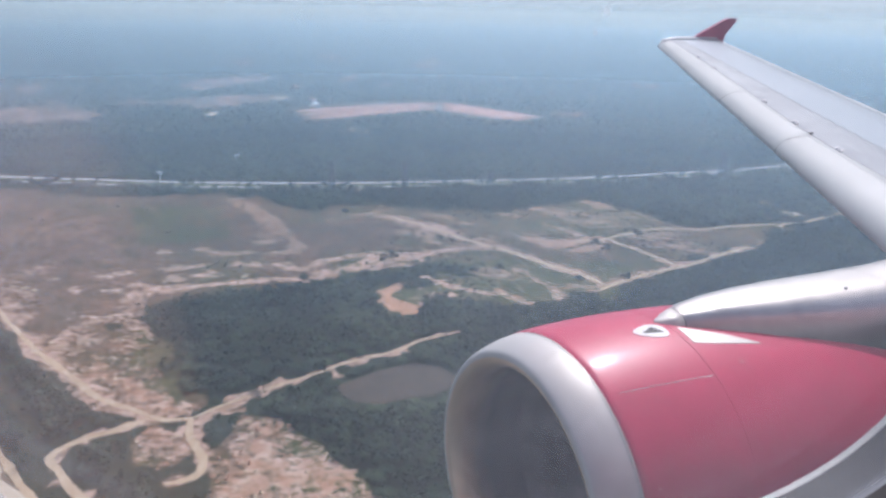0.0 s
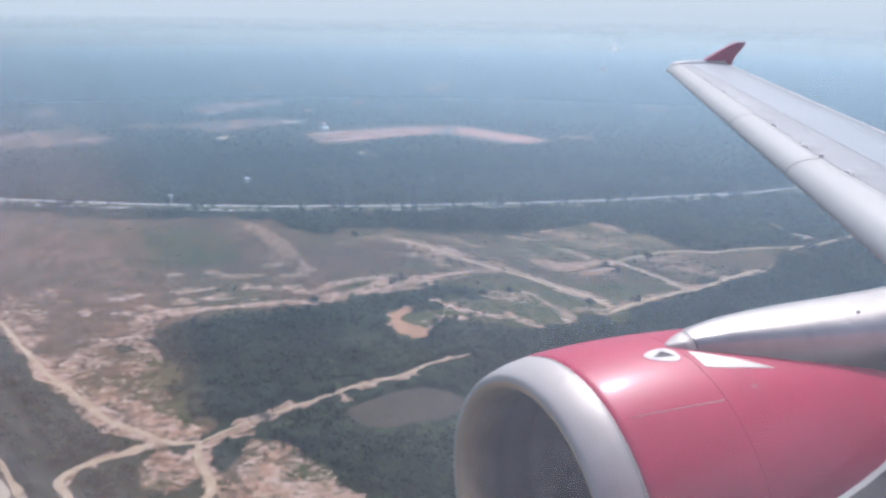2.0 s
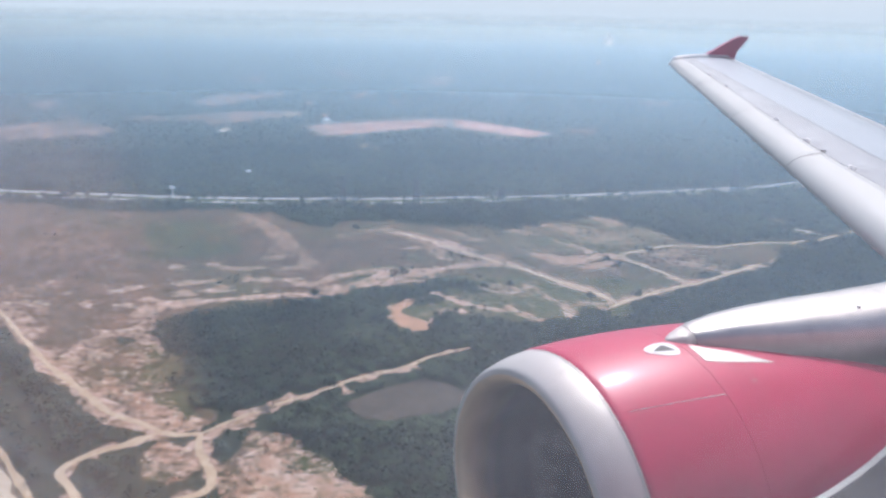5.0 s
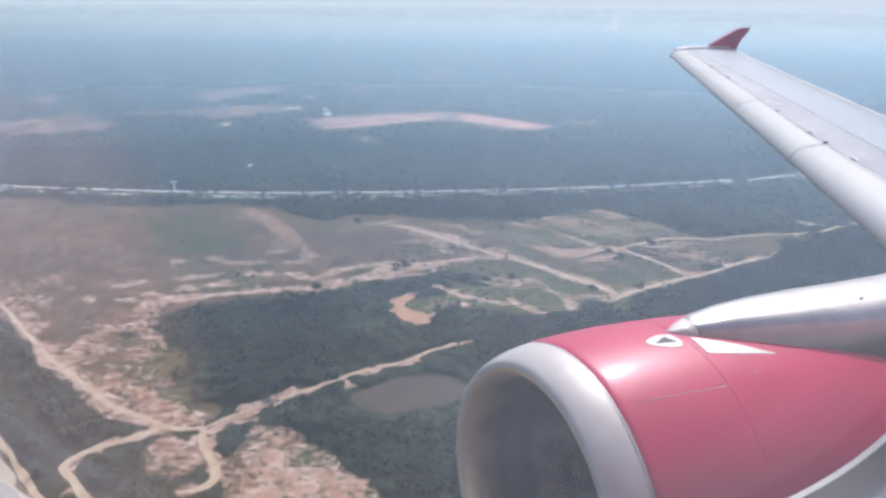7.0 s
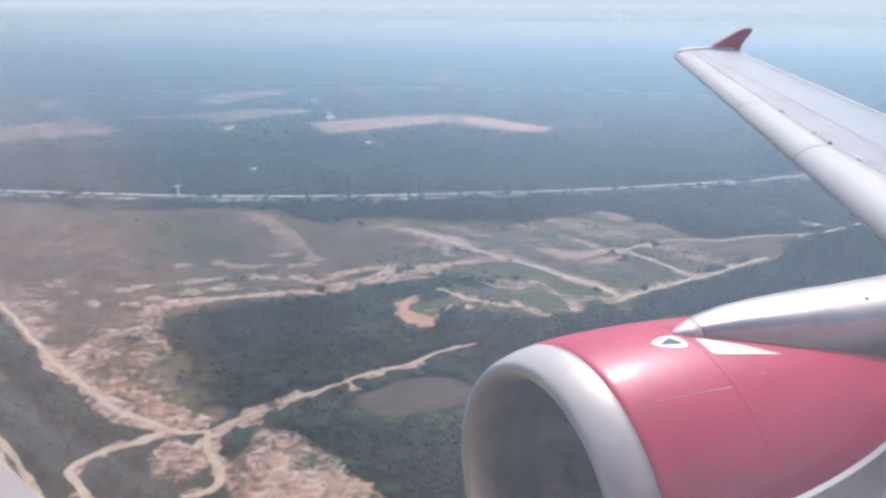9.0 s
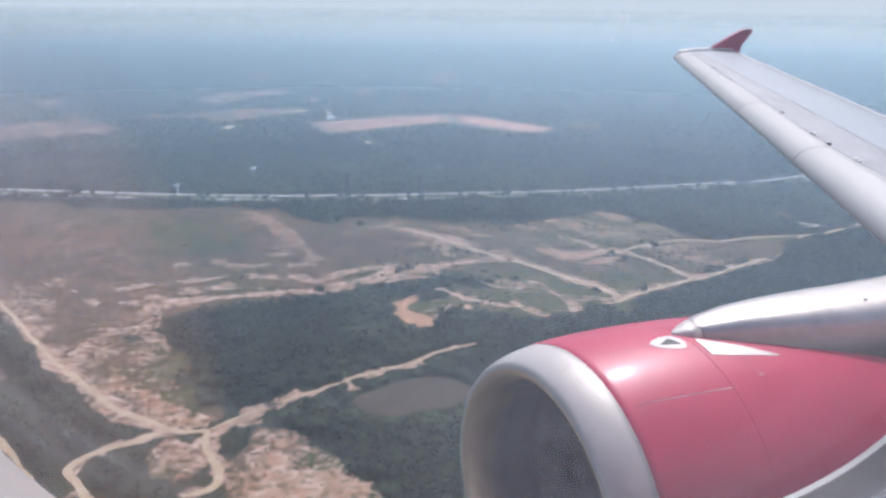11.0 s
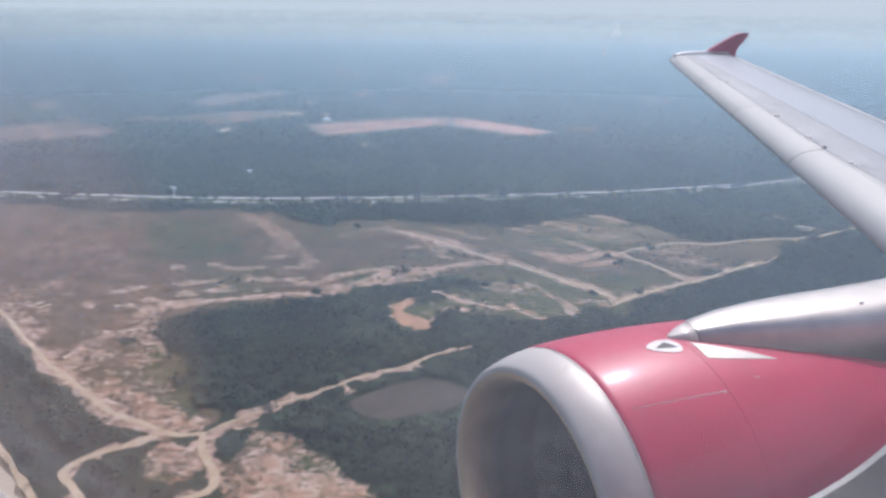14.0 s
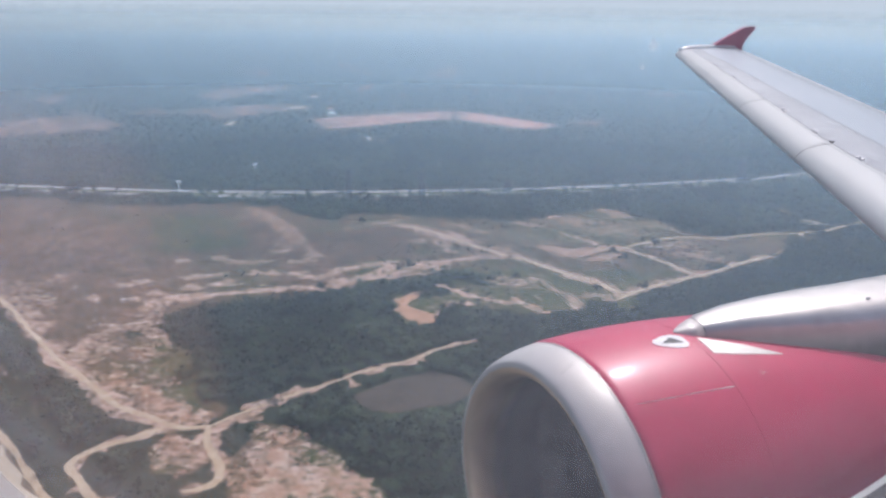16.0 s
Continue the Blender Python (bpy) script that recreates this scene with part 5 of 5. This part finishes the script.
# the pylon: a flat-topped silver box with rounded shoulders, rising from the cowl to the wing
PYLON = [(3.34, 0.03, -2.205), (3.37, 0.07, -2.195), (3.44, 0.12, -2.172), (3.6, 0.18, -2.132), (3.85, 0.22, -2.102), (4.2, 0.26, -2.092), (4.6, 0.29, -2.095), (5.0, 0.31, -2.105), (5.6, 0.33, -2.108), (6.4, 0.35, -2.08), (7.4, 0.36, -2.045)]


def pylon_ring(a, grow=0.0):
    half = float(np.interp(a, [p[0] for p in PYLON], [p[1] for p in PYLON])) + grow
    top = float(np.interp(a, [p[0] for p in PYLON], [p[2] for p in PYLON])) + grow
    base = EC.z + cowl_radius(min(a - EC.x, 3.2)) - 0.45
    broad = float(np.interp(a, [3.55, 4.2, 5.0, 6.0, 7.0], [0.0, 0.042, 0.07, 0.095, 0.1]))     # the inboard side stands out toward the wing
    half += broad
    oc = EC.y + (a - EC.x) * 0.04 + 0.02 - broad
    ring = []
    for k in range(41):
        u = math.pi * k / 40
        c, s = math.cos(u), math.sin(u)
        up = abs(s) ** 0.46
        flare = float(np.interp(a, [3.5, 3.9, 4.2, 4.7, 5.3, 6.0], [0.0, 0.04, 0.06, 0.08, 0.09, 0.1])) * (1 - up)
        ring.append((a, oc + math.copysign(half * abs(c) ** 0.62 + flare, c), base + (top - base) * up))
    return ring


pylon = part("pylon", loft([pylon_ring(a) for a in (3.52, 3.6, 3.85, 4.2, 4.6, 5.0, 5.3, 5.6, 6.4, 7.4)], closed=False), M["silver"], plane, "bare silver engine pylon", True)
part("pylon_nose", loft([pylon_ring(a, 0.0012) for a in (3.34, 3.355, 3.37, 3.4, 3.44, 3.52)], closed=False, caps=True), M["lip"], pylon, "grey rounded pylon nose cap", True)
part("pylon_seam", loft([pylon_ring(a, 0.003) for a in (5.36, 5.366)], closed=False), M["seam"], pylon, "thin seam round the pylon")
part("pylon_seam", loft([pylon_ring(a, 0.005) for a in (3.517, 3.523)], closed=False), M["seam"], pylon, "thin seam round the pylon")

# fasteners on the pylon's side and along its top edge
for k in range(14):
    ring = pylon_ring(3.62 + 0.095 * k, 0.002)
    bm = bmesh.new()
    bmesh.ops.create_icosphere(bm, subdivisions=1, radius=0.0035, matrix=Matrix.Translation(ring[36]))
    part("fastener", bm, M["seam"], pylon)
bm = bmesh.new()
bmesh.ops.create_icosphere(bm, subdivisions=2, radius=0.014, matrix=Matrix.Translation(pylon_ring(4.94, 0.002)[23]))
plug = part("drain_plug", bm, M["white"], pylon, "small pale round plug")
bm = bmesh.new()
bmesh.ops.create_icosphere(bm, subdivisions=2, radius=0.009, matrix=Matrix.Translation(pylon_ring(4.95, 0.006)[23]))
part("plug_hole", bm, M["seam"], plug, "dark hole")

# ---- wing ----
UPPER = [(0.022, 0.018), (0.026, 0.024), (0.034, 0.031), (0.05, 0.04), (0.08, 0.05), (0.15, 0.06), (0.25, 0.063), (0.36, 0.06), (0.5, 0.05), (0.65, 0.036), (0.8, 0.02), (1.0, 0.0)]
LOWER = [(0.8, -0.014), (0.5, -0.045), (0.25, -0.055), (0.13, -0.03), (0.06, -0.004), (0.03, 0.01)]


def lead(o):
    u = (o - 5.007) / (15.4 - 5.007)
    return Vector((6.414 + 5.296 * u, o, -2.13 + 0.846 * u))


def trail(o):
    u = (o - 9.74) / (15.4 - 9.74)
    return Vector((11.9 + 1.5 * u if u > -0.45 else 11.9 - 0.675, o, -1.868 + 0.72 * u))


def wing_point(o, c, z):
    p, q = lead(o), trail(o)
    return p.lerp(q, c) + Vector((0, 0, z * (q.x - p.x)))


def span(o0, o1, n):
    return [o0 + (o1 - o0) * k / n for k in range(n + 1)]


wing = part("wing", loft([[wing_point(o, c, z) for c, z in UPPER + LOWER] for o in span(-1.75, 15.4, 28)], caps=True), M["wingpaint"], plane, "light grey wing", True)


def upper(c):
    """Height of the wing's upper side at a chord fraction."""
    return float(np.interp(c, [a for a, _ in UPPER], [b for _, b in UPPER]))


def slat_share(o):
    """The slats keep their width while the wing tapers, so they take more of it outboard."""
    return 1.0 + 0.06 * max(0.0, o - 8.0)


def slat_point(o, c, z):
    k = slat_share(o)
    return wing_point(o, c * k, z + (upper(c * k) - upper(c) if c > 0.02 and z > 0.02 else 0.0))


def on_wing(o0, o1, c0, c1, lift, n=12, rows=6, along=(False, False)):
    """A sheet on the wing's upper side between two chord fractions; along: which of its edges follow the slats."""
    lines = []
    for o in span(o0, o1, n):
        a, b = (c * slat_share(o) if follow else c for c, follow in zip((c0, c1), along))
        lines.append([wing_point(o, a + (b - a) * j / rows, upper(a + (b - a) * j / rows)) + Vector((0, 0, lift)) for j in range(rows + 1)])
    return loft(lines, closed=False)


part("wing_panel", on_wing(1.3, 15.2, 0.145, 0.36, 0.004, along=(True, False)), M["wingstrip"], wing, "darker grey panels behind the slats")
part("spar_seam", on_wing(1.3, 15.2, 0.358, 0.363, 0.007), M["softseam"], wing, "thin dark seam along the wing")
SLAT = [(0.144, 0.0585), (0.141, 0.0615), (0.11, 0.057), (0.08, 0.0515), (0.05, 0.044), (0.03, 0.036), (0.014, 0.027), (0.004, 0.018), (-0.002, 0.009), (-0.005, 0.0), (-0.004, -0.007), (0.002, -0.011), (0.02, -0.008), (0.06, 0.002), (0.12, 0.033)]
for o0, o1 in ((1.5, 3.6), (4.6, 7.493), (7.5, 10.074), (10.08, 12.594), (12.6, 15.38)):
    part("slat", loft([[slat_point(o, c, z) for c, z in SLAT] for o in span(o0, o1, 8)]), M["slat"], wing, "pale grey leading-edge slat", True)
for o in (7.4965, 10.077, 12.597):
    part("slat_joint", loft([[slat_point(o + d - c * 0.5, c, z + 0.001) for c, z in SLAT[1:11]] for d in (-0.009, 0.009)], closed=False), M["seam"], wing, "thin dark joint between slats")
part("slat_gap", on_wing(1.5, 15.36, 0.1425, 0.1475, 0.005, along=(True, True)), M["softseam"], wing, "dark gap behind the slats")
for o in (6.75, 8.02, 9.25):
    bm = bmesh.new()
    for d in (-0.045, 0.045):
        p = slat_point(o + d, 0.15, upper(0.15)) + Vector((0, 0, 0.012))
        bmesh.ops.create_cube(bm, size=1, matrix=Matrix.Translation(p) @ Matrix.Rotation(radians(27), 4, "Z") @ Matrix.Diagonal((0.12, 0.035, 0.02, 1)))
    bmesh.ops.bevel(bm, geom=bm.edges[:], offset=0.005, segments=2, affect="EDGES")
    part("slat_track", bm, M["white"], wing, "pale paired slat track covers")
for o in (7.5, 11.92, 13.12):
    bm = bmesh.new()
    bmesh.ops.create_icosphere(bm, subdivisions=2, radius=1.0, matrix=Matrix.Translation(slat_point(o, 0.15, upper(0.15)) + Vector((0, 0, 0.008))) @ Matrix.Diagonal((0.035, 0.03, 0.015, 1)))
    part("slat_stop", bm, M["joint"], wing, "dark notch behind a slat joint")
for k in range(5):
    o = 10.45 + 0.42 * k
    part("slat_rib", loft([[slat_point(o + d - c * 0.5, c, z + (0.0012 if d == 0 else 0.0)) for c, z in SLAT[1:4]] for d in (-0.03, 0, 0.03)], closed=False), M["slat"], wing)
for c in (0.78, 0.86):
    part("flap_seam", on_wing(4.6, 14.6, c, c + 0.006, 0.006), M["wingstrip"], wing, "thin grey seam ahead of the flaps")
part("trailing_strip", on_wing(4.6, 15.3, 0.965, 1.0, 0.006), M["white"], wing, "pale trailing edge strip")
# rounded fairing along the tip, proud of the slat's end
rings = []
for c in (0.06, 0.075, 0.1, 0.16, 0.25, 0.4, 0.6, 0.8, 0.97):
    p = wing_point(15.4, c, upper(c))
    k = 0.4 if c < 0.07 else 1.0
    rings.append([(p.x, p.y + 0.07 * k * math.cos(u), p.z + 0.045 * k * math.sin(u) + 0.01) for u in [math.pi * (1 - q / 8) for q in range(9)]])
part("tip_fairing", loft(rings, closed=False, caps=True), M["white"], wing, "white rounded wing-tip fairing", True)
# wing-tip fence
bm = bmesh.new()
outline = [(12.76, -1.06), (13.1, -0.9), (13.5, -0.715), (13.64, -0.668), (13.9, -0.675), (13.86, -0.75), (13.62, -1.0), (13.56, -1.15), (13.6, -1.3), (13.85, -1.6), (13.55, -1.6), (13.0, -1.25)]
va = [bm.verts.new((a, 15.36, u)) for a, u in outline]
vb = [bm.verts.new((a, 15.44, u)) for a, u in outline]
bm.faces.new(va[::-1])
bm.faces.new(vb)
for i in range(len(outline)):
    j = (i + 1) % len(outline)
    bm.faces.new((va[i], va[j], vb[j], vb[i]))
bmesh.ops.recalc_face_normals(bm, faces=bm.faces)
part("wing_tip_fence", bm, M["fence"], wing, "dark red wing-tip fence")

# ---- fuselage, cabin and window ----
FY, FZ, RO, RI = -1.75, -0.1, 1.975, 1.8
WA, WZ, HW, HA, HH, HT, POW = 0.152, 0.0, 0.222, 0.227, 0.218, 0.32, 4.0
LOWFORE = 2.4    # roundness of the lower forward corner


def oval(scale, n=96, grow=0.0, fore=0.0):
    """The window's outline, an ellipse below and squarer above; fore widens the forward side."""
    out = []
    for k in range(n):
        u = 2 * math.pi * k / n
        c, s = math.cos(u), math.sin(u)
        pw = POW if s > 0 else 3.4 if c > 0 else LOWFORE
        size = scale + fore * min(1.0, max(0.0, -1.5 * c))
        out.append((WA + ((HA if c > 0 else HW) * size + grow) * math.copysign(abs(c) ** (2 / pw), c), WZ + ((HT if s > 0 else HH) * size + grow) * math.copysign(abs(s) ** (2 / pw), s)))
    return out


def rim_y(a, z):
    """Depth of the rim's inner edge, deeper on its forward side."""
    return shell_y(RO, z) - 0.0024 - 0.026 * min(1.0, max(0.0, 1.5 * (WA - a) / HW))


def shell_y(radius, z):
    return FY + math.sqrt(max(radius ** 2 - (z - FZ) ** 2, 0.0))


def shell(radius, a0, a1, da, dz):
    """A tube with a rectangular gap round the window."""
    bm = bmesh.new()
    xs = sorted({a0, a1, WA - da, WA + da, *[a0 + (a1 - a0) * k / 40 for k in range(41)]})
    t0, t1 = math.asin((WZ - dz - FZ) / radius), math.asin((WZ + dz - FZ) / radius)
    ts = [t0 + (t1 - t0) * k / 8 for k in range(8)] + [t1 + (math.tau - t1 + t0) * k / 72 for k in range(72)]
    g = [[bm.verts.new((x, FY + radius * math.cos(t), FZ + radius * math.sin(t))) for t in ts] for x in xs]
    for i in range(len(xs) - 1):
        for j in range(len(ts)):
            if j < 8 and WA - da - 1e-6 <= xs[i] and xs[i + 1] <= WA + da + 1e-6:
                continue
            k = (j + 1) % len(ts)
            bm.faces.new((g[i][j], g[i + 1][j], g[i + 1][k], g[i][k]))
    return bm


def frame_plate(radius, da, dz, scale, n=96):
    """The piece of a shell between the rectangular gap and an oval opening."""
    outer = []
    for a, z in oval(1.0, n):
        u, v = (a - WA) / HW, (z - WZ) / (HT if z > WZ else HH)
        k = max(abs(u), abs(v))
        outer.append((WA + da * u / k, WZ + dz * v / k))
    inner = oval(scale, n)
    return loft([[(WA + (p[0] - WA) * (1 - t) + (q[0] - WA) * t, shell_y(radius, p[1] * (1 - t) + q[1] * t), p[1] * (1 - t) + q[1] * t) for p, q in zip(outer, inner)] for t in (0, 0.5, 1)])


part("fuselage", shell(RO, -7, 22, 0.34, 0.42), M["hull"], plane, "dull red fuselage skin", True)
part("window_surround", frame_plate(RO, 0.34, 0.42, 1.0), M["white"], plane, "white skin round the window", True)
part("cabin_lining", shell(RI, -6.5, 8, 0.4, 0.54), M["cabin"], plane, "pale grey cabin side wall", True)
part("window_bezel", frame_plate(RI, 0.4, 0.54, 1.38), M["cabin"], plane, "moulded window bezel", True)
# from the cabin outward: flared reveal, dark gasket, pale sunlit rim
part("window_reveal", loft([[(a, shell_y(RI, z), z) for a, z in oval(1.38)], [(a, 0.1, z) for a, z in oval(1.24)], [(a, 0.15, z) for a, z in oval(1.08, fore=0.1)]]), M["cabin"], plane, "flared grey window reveal", True)
part("window_gasket", loft([[(a, 0.15, z) for a, z in oval(1.08, fore=0.1)], [(a, 0.19, z) for a, z in oval(1.022, fore=0.1)], [(a, rim_y(a, z), z) for a, z in oval(1.004, fore=0.1)]]), M["gasket"], plane, "dark rubber window gasket", True)
part("window_rim", loft([[(a, rim_y(a, z), z) for a, z in oval(1.004, fore=0.1)], [(a, shell_y(RO, z), z) for a, z in oval(1.0)]]), M["white"], plane, "pale window retaining rim", True)
rings = [0.02] + [0.12 * k for k in range(1, 8)] + [0.88, 0.91, 0.93, 0.95, 0.96, 0.97, 0.98, 0.99, 1.0, 1.012]
bm = loft([[(a, 0.2, z) for a, z in oval(k)] for k in rings])
bm.verts.ensure_lookup_table()
bm.faces.new(bm.verts[:96])
bmesh.ops.recalc_face_normals(bm, faces=bm.faces)
pane = part("window_pane", bm, M["pane"], plane, "scratched clear acrylic window pane")
pane.visible_shadow = False
pane.data.attributes.new("edge", "FLOAT", "POINT").data.foreach_set("value", np.repeat(rings, 96).astype(np.float32))
part("belly_fairing", loft([[(a, FY + w * math.cos(u), -1.75 + h * math.sin(u)) for u in [math.tau * k / 48 for k in range(48)]] for a, w, h in ((1.5, 0.3, 0.1), (2.2, 1.3, 0.5), (3.5, 1.9, 0.85), (6.0, 2.05, 1.0), (9.5, 2.0, 0.95), (12.0, 1.4, 0.55), (13.2, 0.3, 0.1))], caps=True), M["belly"], plane, "grey belly fairing", True)
for a in (-6.5, 8):
    bm = bmesh.new()
    bmesh.ops.create_circle(bm, cap_ends=True, segments=80, radius=RI, matrix=Matrix.Translation((a, FY, FZ)) @ Matrix.Rotation(radians(90), 4, "Y"))
    part("bulkhead", bm, M["cabin"], plane, "grey cabin bulkhead")
for a, r0, r1, a2 in ((-7, RO, 0.25, -11.5), (22, RO, 0.4, 28)):
    part("nose_cone" if a < 0 else "tail_cone", loft([[(a + (a2 - a) * t, FY + (r0 + (r1 - r0) * t ** 1.8) * math.cos(u), FZ + (r0 + (r1 - r0) * t ** 1.8) * math.sin(u)) for u in [math.tau * k / 64 for k in range(64)]] for t in (0, 0.2, 0.4, 0.6, 0.8, 0.92, 1)], caps=True), M["white"], plane, "", True)
part("cabin_floor", box(-6.4, 7.9, FY - 1.3, FY + 1.3, -1.3, -1.24), M["carpet"], plane, "dark cabin carpet")

# smudges on the acrylic
for a, z, s in ((0.1372, -0.0066, 0.0016), (0.134, -0.0125, 0.0009), (0.1768, -0.1737, 0.0006)):
    bm = bmesh.new()
    bm.faces.new([bm.verts.new((a + s * (0.7 + 0.5 * math.sin(k * 2.3)) * math.cos(k * 0.524), 0.1985, z + s * 1.5 * (0.7 + 0.4 * math.cos(k * 1.7)) * math.sin(k * 0.524))) for k in range(12)])
    part("smudge", bm, M["smudge"], pane, "faint pale smudge")

# unseen seat back beside the window, added to reflect brown in the pane
seat = tagged(new("reflector_seat"), "unseen brown-red seat back added for the pane's reflection", "seat")
seat.matrix_basis = plane.matrix_basis.copy()
rings = []
for z, aft, in_ in ((-1.24, 0.08, 0.0), (-0.9, 0.08, 0.0), (-0.6, 0.07, 0.0), (-0.35, 0.05, 0.0), (-0.2, 0.035, 0.0), (-0.07, 0.02, 0.005), (-0.03, -0.004, 0.02), (-0.012, -0.05, 0.05)):
    thick = 0.13 - in_
    ring = []
    for k in range(28):
        u = math.tau * k / 28
        c, s = math.cos(u), math.sin(u)
        ring.append((aft - 0.13 + thick * math.copysign(abs(c) ** 0.5, c), -0.22 + (0.235 - in_) * math.copysign(abs(s) ** 0.4, s), z))
    rings.append(ring)
part("reflected_back", loft(rings, caps=True), M["reflected_red"], seat, "", True)
part("seat_cushion", box(-0.85, -0.22, -0.45, 0.0, -0.86, -0.72, 0.04), M["reflected_red"], seat)
part("seat_frame", box(-0.8, -0.2, -0.42, -0.04, -1.24, -0.86, 0.02), M["steel"], seat)
